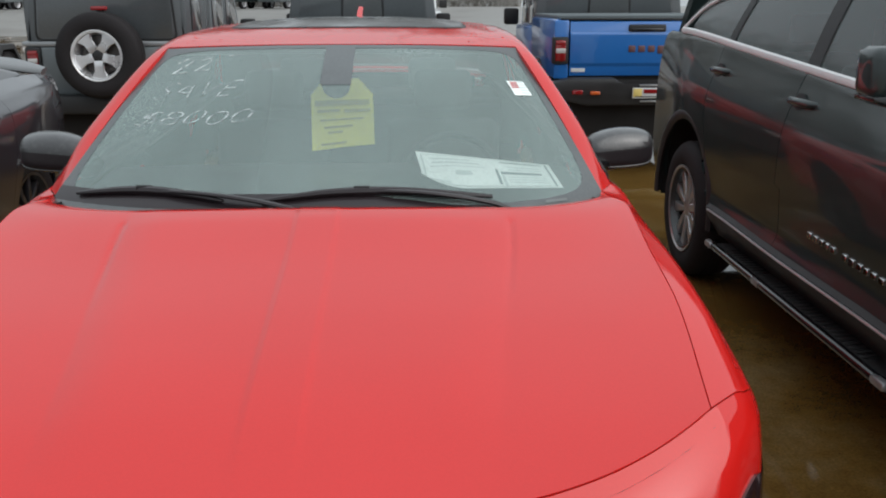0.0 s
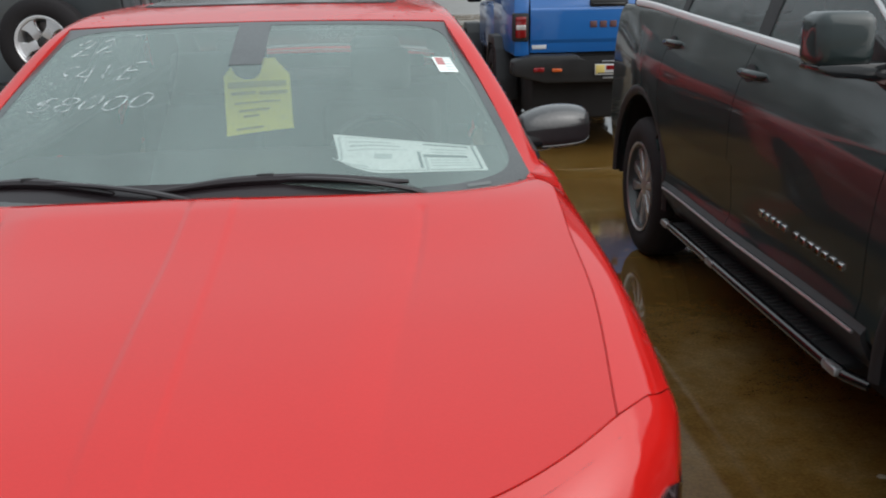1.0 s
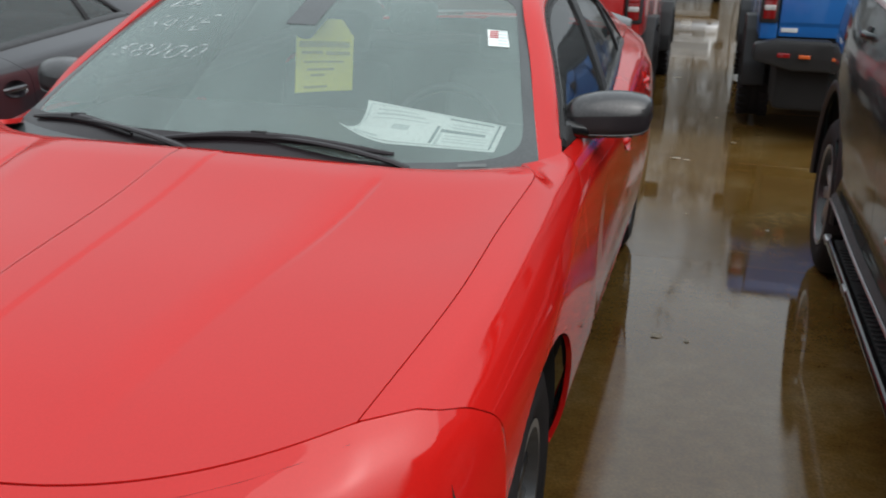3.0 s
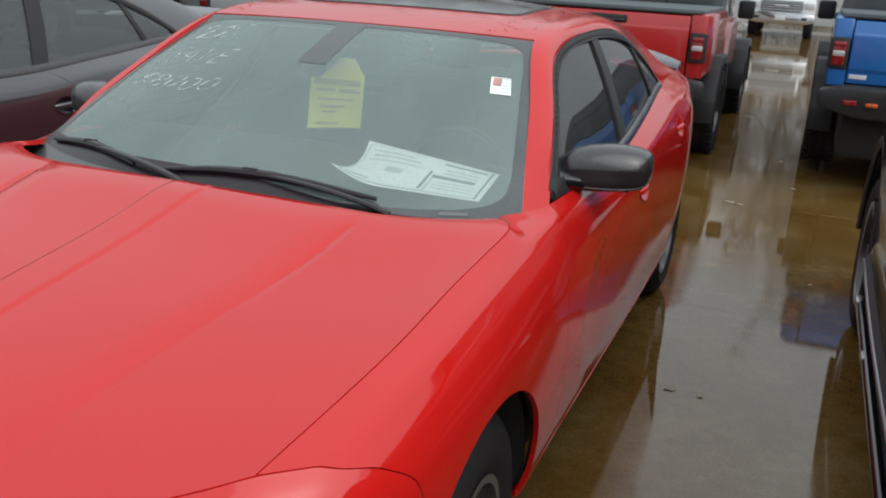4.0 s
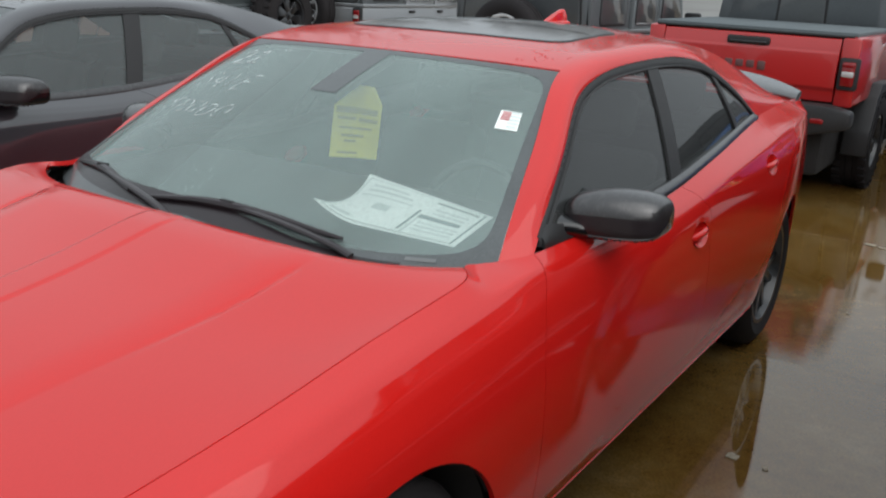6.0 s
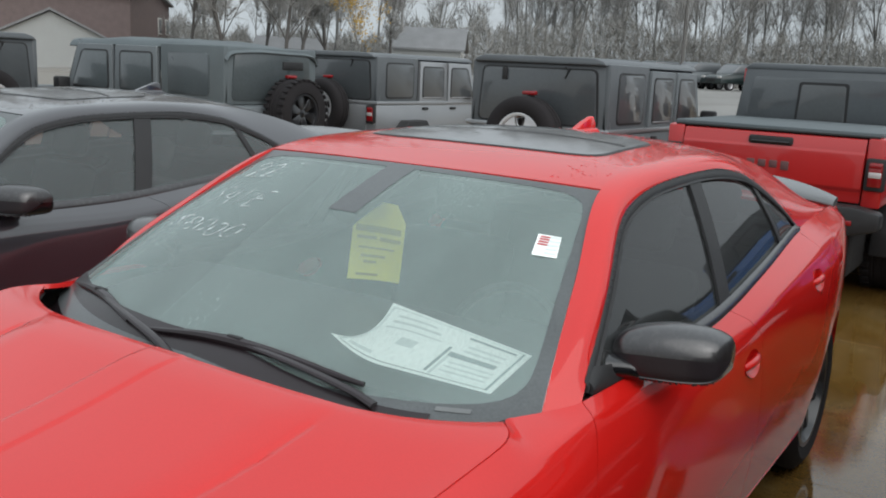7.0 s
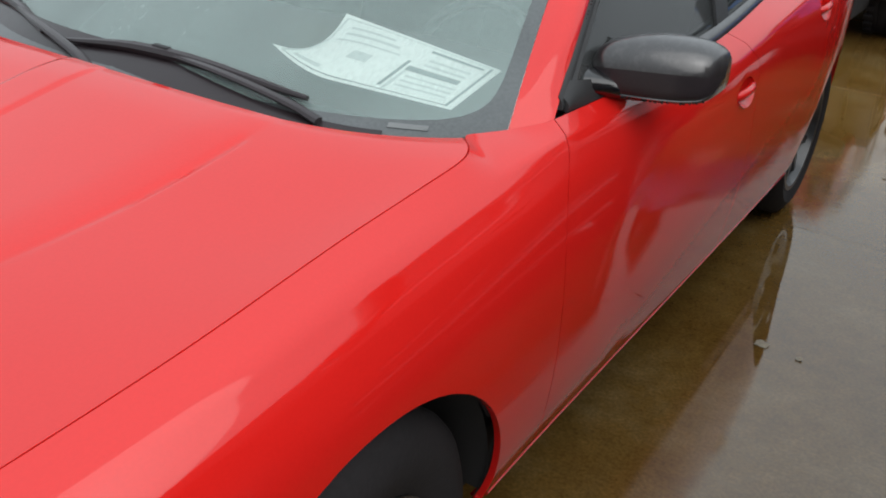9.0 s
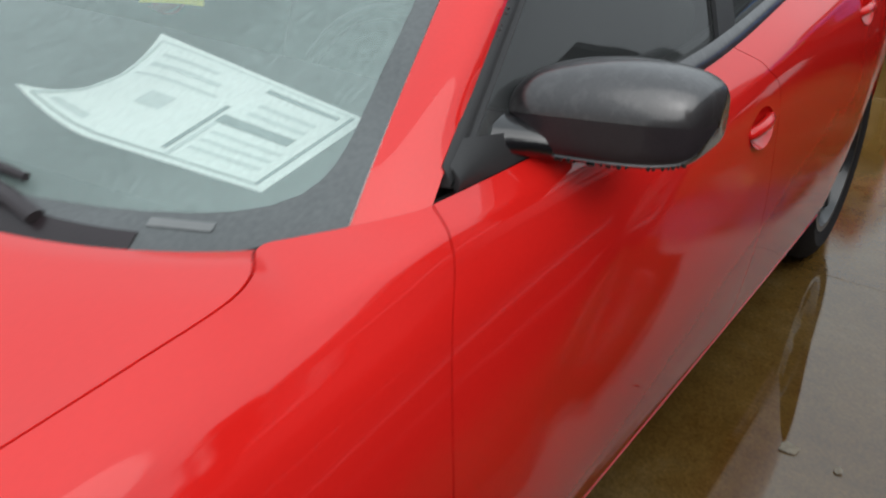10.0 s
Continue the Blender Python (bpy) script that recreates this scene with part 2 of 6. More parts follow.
FRIT = mat("printed_black_glass", (0.072, 0.080, 0.082), 0.4, 0, 0.4, 0.3, 150, 8)
CONCRETE = wet_concrete()


# ---- building helpers ----
def finish(bm, name, material, smooth=38):
    bmesh.ops.recalc_face_normals(bm, faces=bm.faces)
    me = bpy.data.meshes.new(name)
    bm.to_mesh(me)
    bm.free()
    if smooth:
        me.polygons.foreach_set("use_smooth", [True] * len(me.polygons))
        me.set_sharp_from_angle(angle=radians(smooth))
    me.materials.append(material)
    return me


def part(name, bm, material, parent, label="", smooth=38):
    ob = new(name, finish(bm, name, material, smooth))
    ob.parent = parent
    if label:
        ob["label"] = label
    return ob


def thing(name, label, category, m=None, group="", kind=""):
    ob = new(name)
    ob.empty_display_size = 0.2
    if m is not None:
        ob.matrix_basis = m
    return tagged(ob, label, category, group, kind)


def solo(name, bm, material, label, category="", group="", kind="", m=None, smooth=38):
    ob = new(name, finish(bm, name, material, smooth))
    if m is not None:
        ob.matrix_basis = m
    return tagged(ob, label, category, group, kind)


def spline(*knots):
    """A smooth function through knots (t, a, b, ...)."""
    ts = [k[0] for k in knots]
    vs = [np.array(k[1:], float) for k in knots]
    ms = []
    for i in range(len(ts)):
        a, b = max(0, i - 1), min(len(ts) - 1, i + 1)
        ms.append((vs[b] - vs[a]) / (ts[b] - ts[a]))

    def f(t):
        t = min(max(t, ts[0]), ts[-1])
        i = min(max(0, np.searchsorted(ts, t) - 1), len(ts) - 2)
        h = ts[i + 1] - ts[i]
        s = (t - ts[i]) / h
        return (vs[i] * (2 * s**3 - 3 * s * s + 1) + ms[i] * h * (s**3 - 2 * s * s + s)
                + vs[i + 1] * (3 * s * s - 2 * s**3) + ms[i + 1] * h * (s**3 - s * s))

    return f


def step(a, b, x):
    t = min(1.0, max(0.0, (x - a) / (b - a)))
    return t * t * (3 - 2 * t)


def sheet(fn, nu, nv, lip=0.012, gap=0.0, bm=None, cut=None, ref=None, snap=None):
    """A panel fn(u, v) with turned-in edges; gap trims its rim; cut(point) tells where the panel is cut away, and snap draws the rim onto the cut."""
    bm = bm or bmesh.new()
    eu = ev = 0.0
    if gap:
        eu = gap / max(0.01, (Vector(fn(1, 0.5)) - Vector(fn(0, 0.5))).length)
        ev = gap / max(0.01, (Vector(fn(0.5, 1)) - Vector(fn(0.5, 0))).length)
    rows = []
    for i in range(nu + 1):
        row = []
        for j in range(nv + 1):
            p = Vector(fn(eu + (1 - 2 * eu) * i / nu, ev + (1 - 2 * ev) * j / nv))
            if cut and cut(p):
                p = None
            row.append(bm.verts.new(p) if p is not None else None)
        rows.append(row)
    faces = []
    for i in range(nu):
        for j in range(nv):
            q = [rows[i][j], rows[i + 1][j], rows[i + 1][j + 1], rows[i][j + 1]]
            if None in q:
                q = [w for w in q if w is not None]
                if len(q) < 3:
                    continue
            faces.append(bm.faces.new(q))
    for v in [v for r in rows for v in r if v is not None and not v.link_faces]:
        bm.verts.remove(v)
    if snap:
        for e in {e for f in faces for e in f.edges if len(e.link_faces) == 1}:
            for v in e.verts:
                v.co = snap(v.co)
    if lip:
        for f in faces:
            f.normal_update()
        outward = 0.0
        for f in faces:
            c = f.calc_center_median()
            outward += f.normal.dot(c - (ref or Vector((0, c.y, 0.6)))) * f.calc_area()
        if outward < 0:
            bmesh.ops.reverse_faces(bm, faces=faces)
            for f in faces:
                f.normal_update()
        rim = [e for e in {e for f in faces for e in f.edges} if len(e.link_faces) == 1]
        under = {}
        for e in rim:
            for v in e.verts:
                if v not in under:
                    v.normal_update()
                    under[v] = bm.verts.new(v.co - v.normal * lip)
        for e in rim:
            a, b = e.verts
            bm.faces.new((a, b, under[b], under[a]))
    return bm


def flip(bm):
    """The same on the other side of the car."""
    out = bm.copy()
    for v in out.verts:
        v.co.x = -v.co.x
    bmesh.ops.reverse_faces(out, faces=out.faces)
    return out


def box(x0, x1, y0, y1, z0, z1, bevel=0.0, bm=None, seg=2, m=None):
    bm = bm or bmesh.new()
    tmp = bmesh.new()
    bmesh.ops.create_cube(tmp, size=1)
    for v in tmp.verts:
        v.co = Vector(((x0 + x1) / 2 + v.co.x * (x1 - x0), (y0 + y1) / 2 + v.co.y * (y1 - y0), (z0 + z1) / 2 + v.co.z * (z1 - z0)))
    if bevel:
        bmesh.ops.bevel(tmp, geom=list(tmp.edges), offset=bevel, segments=seg, affect="EDGES", profile=0.5)
    return join(bm, tmp, m)


def join(bm, tmp, m=None):
    if m is not None:
        tmp.transform(m)
    me = bpy.data.meshes.new("tmp")
    tmp.to_mesh(me)
    tmp.free()
    bm.from_mesh(me)
    bpy.data.meshes.remove(me)
    return bm


def prism(poly, axis, a, b, bevel=0.0, bm=None, seg=2, m=None):
    """A polygon drawn in the two other axes, pushed along axis from a to b."""
    bm = bm or bmesh.new()
    tmp = bmesh.new()
    place = {"x": lambda p, w: (w, p[0], p[1]), "y": lambda p, w: (p[0], w, p[1]), "z": lambda p, w: (p[0], p[1], w)}[axis]
    lo, hi = [tmp.verts.new(place(p, a)) for p in poly], [tmp.verts.new(place(p, b)) for p in poly]
    tmp.faces.new(lo[::-1]), tmp.faces.new(hi)
    k = len(poly)
    for i in range(k):
        tmp.faces.new((lo[i], lo[(i + 1) % k], hi[(i + 1) % k], hi[i]))
    if bevel:
        bmesh.ops.bevel(tmp, geom=list(tmp.edges), offset=bevel, segments=seg, affect="EDGES", profile=0.5)
    bmesh.ops.recalc_face_normals(tmp, faces=tmp.faces)
    return join(bm, tmp, m)


def rounded(poly, r, n=4):
    """A polygon with its corners rounded to radius r."""
    out, k = [], len(poly)
    for i in range(k):
        a, p, b = Vector(poly[i - 1]), Vector(poly[i]), Vector(poly[(i + 1) % k])
        q0, q1 = p + (a - p).normalized() * r, p + (b - p).normalized() * r
        for j in range(n + 1):
            t = j / n
            out.append(tuple(q0 * (1 - t) ** 2 + p * 2 * t * (1 - t) + q1 * t * t))
    return out


def tube(points, r, n=8, bm=None, flat=1.0):
    """A round rod along points; flat squashes it in z."""
    bm = bm or bmesh.new()
    pts = [Vector(p) for p in points]
    rings = []
    for i, p in enumerate(pts):
        d = (pts[min(i + 1, len(pts) - 1)] - pts[max(i - 1, 0)]).normalized()
        a = d.cross(Vector((0, 0, 1)))
        if a.length < 0.05:
            a = d.cross(Vector((1, 0, 0)))
        a.normalize()
        b = a.cross(d)
        w = r[i] if isinstance(r, (list, tuple)) else r
        rings.append([bm.verts.new(p + a * w * math.cos(2 * math.pi * k / n) + b * w * flat * math.sin(2 * math.pi * k / n)) for k in range(n)])
    for i in range(len(rings) - 1):
        for k in range(n):
            bm.faces.new((rings[i][k], rings[i][(k + 1) % n], rings[i + 1][(k + 1) % n], rings[i + 1][k]))
    bm.faces.new(rings[0][::-1]), bm.faces.new(rings[-1])
    return bm


def lathe(profile, n=40, bm=None, m=None):
    """Spins (radius, x) round the x axis, an axle."""
    bm = bm or bmesh.new()
    tmp = bmesh.new()
    rings = []
    for r, x in profile:
        if r < 1e-5:
            rings.append([tmp.verts.new((x, 0, 0))] * n)
        else:
            rings.append([tmp.verts.new((x, r * math.cos(2 * math.pi * k / n), r * math.sin(2 * math.pi * k / n))) for k in range(n)])
    for i in range(len(rings) - 1):
        for k in range(n):
            q = []
            for v in (rings[i][k], rings[i][(k + 1) % n], rings[i + 1][(k + 1) % n], rings[i + 1][k]):
                if v not in q:
                    q.append(v)
            if len(q) > 2:
                tmp.faces.new(q)
    bmesh.ops.recalc_face_normals(tmp, faces=tmp.faces)
    return join(bm, tmp, m)


def wheel(parent, x, y, z, radius, width, rim_r, rim_mat, style="split", side=1, knobbly=False, name="wheel"):
    """A tyre, rim, spokes and cap as one wheel under a car; side +1 faces +x."""
    hub = new(name)
    hub.parent = parent
    hub.matrix_basis = pose(x, y, z, 0, 0, 0 if side > 0 else 180)
    w = width / 2
    half = [(rim_r, w * 0.80), (rim_r + 0.012, w * 0.90), (rim_r + 0.5 * (radius - rim_r), w * 1.02), (radius - 0.030, w * 0.90), (radius - 0.008, w * 0.74), (radius, w * 0.58), (radius, w * 0.3),
            (radius - 0.008, w * 0.27), (radius - 0.008, w * 0.2), (radius, w * 0.17)]
    if knobbly:
        half[2:5] = [(rim_r + 0.02, w), (radius - 0.04, w * 1.02), (radius - 0.012, w * 0.9)]
    tyre = lathe([(r, -q) for r, q in half] + half[::-1], 56)
    if knobbly:
        for k in range(30):
            a = 2 * math.pi * k / 30
            for s, off in ((1, 0), (-1, 0.5)):
                b = a + off * 2 * math.pi / 30
                box(-0.035, 0.035, -0.024, 0.024, -0.012, 0.014, 0.004, tyre, 1, Matrix.Rotation(b, 4, "X") @ Matrix.Translation((s * w * 0.78, 0, radius)))
    part("tyre", tyre, RUBBER, hub)
    rim = lathe([(rim_r + 0.004, w * 0.80), (rim_r + 0.008, w * 0.92), (rim_r - 0.012, w * 0.92), (rim_r - 0.02, w * 0.7), (rim_r - 0.035, w * 0.2), (rim_r - 0.03, -w * 0.8)], 56)
    part("rim", rim, DARK_ALLOY if style == "twin" else rim_mat, hub)
    face = w * 0.72
    spokes = bmesh.new()
    count = {"split": 5, "six": 6, "five": 5, "twin": 5, "steel": 8}[style]
    for k in range(count):
        a = 2 * math.pi * k / count + (math.pi if style == "five" else 0.2)
        turn = Matrix.Rotation(a, 4, "X")
        if style in ("split", "twin"):
            for s in (-1, 1):
                if style == "twin":
                    ex, ez = math.sin(s * 0.27) * (rim_r - 0.012), math.cos(s * 0.27) * (rim_r - 0.012)
                    prism([(s * 0.004, 0.045), (s * 0.030, 0.045), (ex + s * 0.036, ez - 0.008), (ex - s * 0.030, ez)], "x", face - 0.035, face, 0.006, spokes, 2, turn)
                    continue
                spread = 0.34
                ex, ez = math.sin(s * spread) * (rim_r - 0.012), math.cos(s * spread) * (rim_r - 0.012)
                prism([(s * 0.004, 0.045), (s * 0.045, 0.045), (ex + s * 0.018, ez), (ex - s * 0.018, ez)], "x", face - 0.035, face, 0.007, spokes, 2, turn)
        else:
            if style == "five":
                prism([(-0.052, 0.045), (0.052, 0.045), (0.030, rim_r * 0.46), (0.032, rim_r * 0.64), (0.058, rim_r * 0.86), (0.105, rim_r - 0.030), (0.075, rim_r - 0.006), (-0.075, rim_r - 0.006), (-0.105, rim_r - 0.030), (-0.058, rim_r * 0.86), (-0.032, rim_r * 0.64), (-0.030, rim_r * 0.46)], "x", face - 0.05, face, 0.008, spokes, 2, turn)
                continue
            wide = {"six": 0.05, "five": 0.058}.get(style, 0.03)
            prism([(-wide * 0.7, 0.04), (wide * 0.7, 0.04), (wide, rim_r * 0.6), (wide * 1.5, rim_r - 0.01), (-wide * 1.5, rim_r - 0.01), (-wide, rim_r * 0.6)], "x", face - 0.04, face, 0.01, spokes, 2, turn)
    part("spokes", spokes, rim_mat, hub)
    if style in ("twin", "five"):
        part("rim_lip", lathe([(rim_r - 0.006, w * 0.90), (rim_r + 0.004, w * 0.965), (rim_r + 0.012, w * 0.955), (rim_r + 0.010, w * 0.88)], 56), rim_mat, hub)
    part("hub_cap", lathe([(0, face + 0.006), (0.03, face + 0.004), (0.06, face - 0.006), (0.075, face - 0.03), (0.06, face - 0.06)], 28), TRIM if style == "five" else rim_mat, hub)
    part("brake_disc", lathe([(0, -0.01), (rim_r * 0.78, -0.01), (rim_r * 0.78, -0.03), (0, -0.03)], 40), mat_brake, hub)
    return hub


mat_brake = mat("brake_steel", (0.12, 0.11, 0.105), 0.45, 0.8)


# ---- ground ----
def ground_z(x, y):
    return -0.012 + 1.1 * step(34, 58, y)


g = bmesh.new()


def gline(u):
    w = 2 * u - 1
    return math.copysign(abs(w) ** 4 * 900 + abs(w) * 30, w)


sheet(lambda u, v: Vector((gline(u), gline(v) + 10, ground_z(gline(u), gline(v) + 10))), 90, 90, 0, 0, g)
solo("ground", g, CONCRETE, "wet brown concrete lot with standing water", "ground", kind="structure")


def slabs():
    """The concrete slabs of the lot round the cars, each a hair out of level, with open joints between."""
    lot = bpy.data.objects["ground"]
    sizes = {}
    rng = random.Random(4)
    xs, ys = [-15.5 + 4.6 * k for k in range(8)], [-9.6 + 2.5 * k for k in range(18)]
    me = finish(box(-2.2985, 2.2985, -1.2485, 1.2485, -0.03, 0.0, 0.002, None, 1), "slab", CONCRETE, 0)
    for x in xs:
        for y in ys:
            s = new("slab", me)
            s.parent = lot
            s.matrix_basis = pose(x + 2.3, y + 1.25, 0, rng.uniform(-0.03, 0.03), rng.uniform(-0.03, 0.03), 0)


slabs()

# Sheet over the far ground; its pale colour replaces sky mirrored in wet pavement.
PALE = mat("sky_paled_concrete", (0.22, 0.213, 0.20), 0.45, vary=0.15, fine=9, coarse=0.3, spots=(0.16, 0.15, 0.135), spot_scale=0.35, spot_amount=0.7)
far_lot = sheet(lambda u, v: (lambda x, y: Vector((x, y, ground_z(x, y) + 0.016)))(-60 + 90 * u, 36 + 34 * v), 60, 40, 0)
solo("far_pavement", far_lot, PALE, "concrete of the far lot, coloured pale for the sky it reflects", "pavement", kind="structure")


# ---- sedans ----
hood_spine = spline((-1.0, 0.775), (-0.92, 0.815), (-0.8, 0.857), (-0.67, 0.893), (-0.4, 0.943), (-0.1, 0.992), (0.2, 1.057), (0.45, 1.092))

hood_crease = spline((-1.0, 0.36), (-0.55, 0.405), (-0.2, 0.455), (0.0, 0.480), (0.16, 0.492), (0.45, 0.51))


def hood_z(x, y):
    """Height of the bonnet: crowned, with a raised middle between two creases and a fine spine."""
    a = abs(x)
    fade = step(-0.95, -0.5, y) * (1 - step(0.10, 0.24, y) * 0.8)
    tail = step(-0.40, 0.02, y) * (1 - step(0.125, 0.155, y))
    crease = float(hood_crease(y)[0])
    fall = min(1.0, max(0.0, (a - crease + 0.10) / 0.10))
    bulge = 0.011 * (1 - fall * fall) * fade - 0.0042 * math.exp(-(((a - crease) / 0.008) ** 2)) * tail
    spine = 0.0045 * (1 - step(0.047, 0.058, a)) * fade
    return float(hood_spine(y)[0]) - 0.010 - 0.022 * (a / 0.76) ** 2.2 + bulge + spine


# Lines along the side of the car, from the hood cut and belt (0) down to the sill (7): y, x, z.
SIDE = [
    spline((-0.67, 0.762, 0.878), (-0.3, 0.806, 0.943), (0.0, 0.816, 0.988), (0.2, 0.827, 1.016), (0.3, 0.829, 1.029), (0.345, 0.812, 1.033), (0.383, 0.778, 1.036), (0.43, 0.782, 1.030), (0.5, 0.803, 1.024), (0.59, 0.846, 1.03), (1.4, 0.855, 1.028), (2.0, 0.83, 1.07), (2.75, 0.775, 1.13), (3.2, 0.75, 1.14), (3.6, 0.72, 1.13), (3.96, 0.69, 1.10)),
    spline((-0.67, 0.835, 0.855), (-0.3, 0.872, 0.918), (0.0, 0.880, 0.955), (0.4, 0.882, 0.985), (0.6, 0.886, 1.00), (1.4, 0.902, 0.968), (2.0, 0.902, 1.01), (2.75, 0.872, 1.055), (3.3, 0.836, 1.07), (3.7, 0.785, 1.065), (3.96, 0.715, 1.045)),
    spline((-0.67, 0.885, 0.815), (-0.3, 0.914, 0.86), (0.0, 0.922, 0.89), (0.5, 0.922, 0.91), (1.4, 0.922, 0.905), (2.7, 0.918, 0.965), (3.1, 0.902, 0.97), (3.4, 0.860, 0.97), (3.7, 0.805, 0.965), (3.96, 0.735, 0.95)),
    spline((-0.67, 0.912, 0.74), (-0.3, 0.938, 0.77), (0.0, 0.948, 0.79), (0.6, 0.946, 0.77), (2.0, 0.941, 0.75), (2.7, 0.942, 0.78), (3.05, 0.920, 0.80), (3.4, 0.868, 0.81), (3.7, 0.815, 0.83), (3.96, 0.745, 0.83)),
    spline((-0.67, 0.918, 0.60), (0.0, 0.950, 0.60), (2.0, 0.943, 0.58), (2.7, 0.942, 0.59), (3.05, 0.918, 0.60), (3.4, 0.866, 0.62), (3.7, 0.815, 0.64), (3.96, 0.745, 0.66)),
    spline((-0.67, 0.88, 0.42), (0.0, 0.93, 0.42), (2.0, 0.928, 0.43), (2.65, 0.925, 0.43), (3.05, 0.905, 0.42), (3.4, 0.86, 0.43), (3.96, 0.755, 0.46)),
    spline((-0.67, 0.87, 0.28), (0.0, 0.905, 0.31), (0.6, 0.905, 0.325), (2.4, 0.908, 0.335), (3.05, 0.885, 0.31), (3.4, 0.845, 0.31), (3.96, 0.745, 0.32)),
    spline((-0.67, 0.85, 0.20), (0.0, 0.87, 0.25), (0.6, 0.878, 0.275), (2.4, 0.880, 0.285), (3.05, 0.855, 0.26), (3.4, 0.825, 0.26), (3.96, 0.73, 0.25)),
]


INNER = spline((-0.67, 0.762, 0.878), (-0.3, 0.80, 0.943), (0.0, 0.81, 0.988), (0.3, 0.818, 1.026), (0.6, 0.846, 1.034), (1.4, 0.855, 1.028), (2.0, 0.83, 1.07), (2.75, 0.775, 1.13), (3.2, 0.75, 1.14), (3.6, 0.72, 1.13), (3.96, 0.69, 1.10))
SIDE_AT = (0, 0.86, 1, 1.16, 2, 3, 4, 5, 6, 7)


def side_line(k, y):
    """The k-th of the lines at SIDE_AT; two more are set close to the shoulder so that it turns tightly there."""
    if k == 1:
        a, b = INNER(y), SIDE[1](y)
        return a + (b - a) * 0.84 + np.array((0.0, 0.0035))
    if k == 3:
        a, b = SIDE[1](y), SIDE[2](y)
        return a + (b - a) * 0.18 + np.array((0.003, 0.0))
    return SIDE[{0: 0, 2: 1}.get(k, k - 2)](y)


def side_point(y, s):
    """A point of the car's right-hand skin, s from 0 at the top to 7 at the sill."""
    i = 0
    while i < 8 and s >= SIDE_AT[i + 1]:
        i += 1
    k = [max(0, i - 1), i, i + 1, min(9, i + 2)]
    p, t = [side_line(q, y) for q in k], [SIDE_AT[q] for q in k]
    h = t[2] - t[1]
    f = (s - t[1]) / h
    m1, m2 = (p[2] - p[0]) / (t[2] - t[0]) * h, (p[3] - p[1]) / (t[3] - t[1]) * h
    q = p[1] * (2 * f**3 - 3 * f * f + 1) + m1 * (f**3 - 2 * f * f + f) + p[2] * (3 * f * f - 2 * f**3) + m2 * (f**3 - f * f)
    x, z = float(q[0]), float(q[1])
    front = 0.74 + 5.0 * max(0.0, z - 0.70) ** 1.8 + 0.9 * max(0.0, 0.62 - z) ** 1.2
    hollow = step(front - 0.07, front + 0.13, y) * (1 - step(2.35, 2.75, y)) * step(0.31, 0.40, z) * (1 - step(0.76, 0.92, z))
    return Vector((x - 0.0065 * hollow, y, z))


HANDLES = ((1.65, 0.868), (2.56, 0.972))
ARCHES, ARCH_R = ((-0.058, 0.362), (3.05, 0.36)), 0.396


def arch_cut(p):
    """True inside a wheel opening."""
    return any(math.hypot(p.y - ay, max(0.0, p.z - az)) < ARCH_R - 0.004 for ay, az in ARCHES) or any(math.hypot((p.y - hy) / 0.075, (p.z - hz) / 0.040) < 0.97 for hy, hz in HANDLES)


def arch_snap(p):
    """Draws a rim point onto the edge of the wheel opening."""
    for ay, az in ARCHES:
        dy, dz = p.y - ay, max(0.0, p.z - az)
        r = math.hypot(dy, dz)
        if abs(r - ARCH_R) < 0.03 and r > 0:
            return Vector((p.x, ay + dy * ARCH_R / r, p.z - dz + dz * ARCH_R / r))
    for hy, hz in HANDLES:
        dy, dz = p.y - hy, p.z - hz
        r = math.hypot(dy / 0.075, dz / 0.040)
        if 0.2 < r < 1.5:
            return Vector((p.x, hy + dy / r, hz + dz / r))
    return p


RAIL = spline((0.0, 0.797, 0.50, 1.025), (0.15, 0.704, 0.815, 1.232), (0.3, 0.607, 1.136, 1.412), (0.5, 0.575, 1.65, 1.463), (0.68, 0.572, 2.2, 1.452), (0.82, 0.60, 2.7, 1.375), (1.0, 0.665, 3.36, 1.168))
FRAME = spline((0.0, 0.846, 0.59, 1.031), (0.15, 0.768, 0.86, 1.202), (0.3, 0.676, 1.16, 1.362), (0.5, 0.652, 1.65, 1.413), (0.68, 0.664, 2.2, 1.385), (0.82, 0.762, 2.74, 1.145), (1.0, 0.742, 3.36, 1.143))
window_top = spline((0.59, 0.846, 1.031), (0.86, 0.768, 1.202), (1.16, 0.676, 1.362), (1.65, 0.652, 1.413), (2.2, 0.664, 1.385), (2.5, 0.715, 1.28), (2.76, 0.768, 1.14))
roof_middle = spline((1.08, 1.424), (1.35, 1.462), (1.7, 1.492), (2.1, 1.496), (2.5, 1.462), (2.8, 1.395), (3.36, 1.19))


def pane_point(y, f, inset=0.006):
    """On the side-window surface: f 0 at the belt, 1 at the top."""
    lo, hi = SIDE[0](y), window_top(y)
    x, z = lo[0] * (1 - f) + hi[0] * f, lo[1] * (1 - f) + hi[1] * f
    return Vector((x + 0.012 * 4 * f * (1 - f) - inset, y, z))


def windshield_point(u, v, sink=0.0):
    """u from -1 to 1 across, v from 0 at the cowl to 1 at the roof."""
    a = abs(u)
    lo = Vector((0.797 * u, 0.27 + 0.23 * a**2.4, 1.038 - 0.013 * a))
    hi = Vector((0.604 * u, 1.088 + 0.05 * a**2, 1.424 - 0.014 * a**2))
    p = lo.lerp(hi, v)
    out = 0.03 * 4 * v * (1 - v) * (1 - 0.6 * a * a) - sink
    return p + Vector((0, -0.42, 0.9)) * out


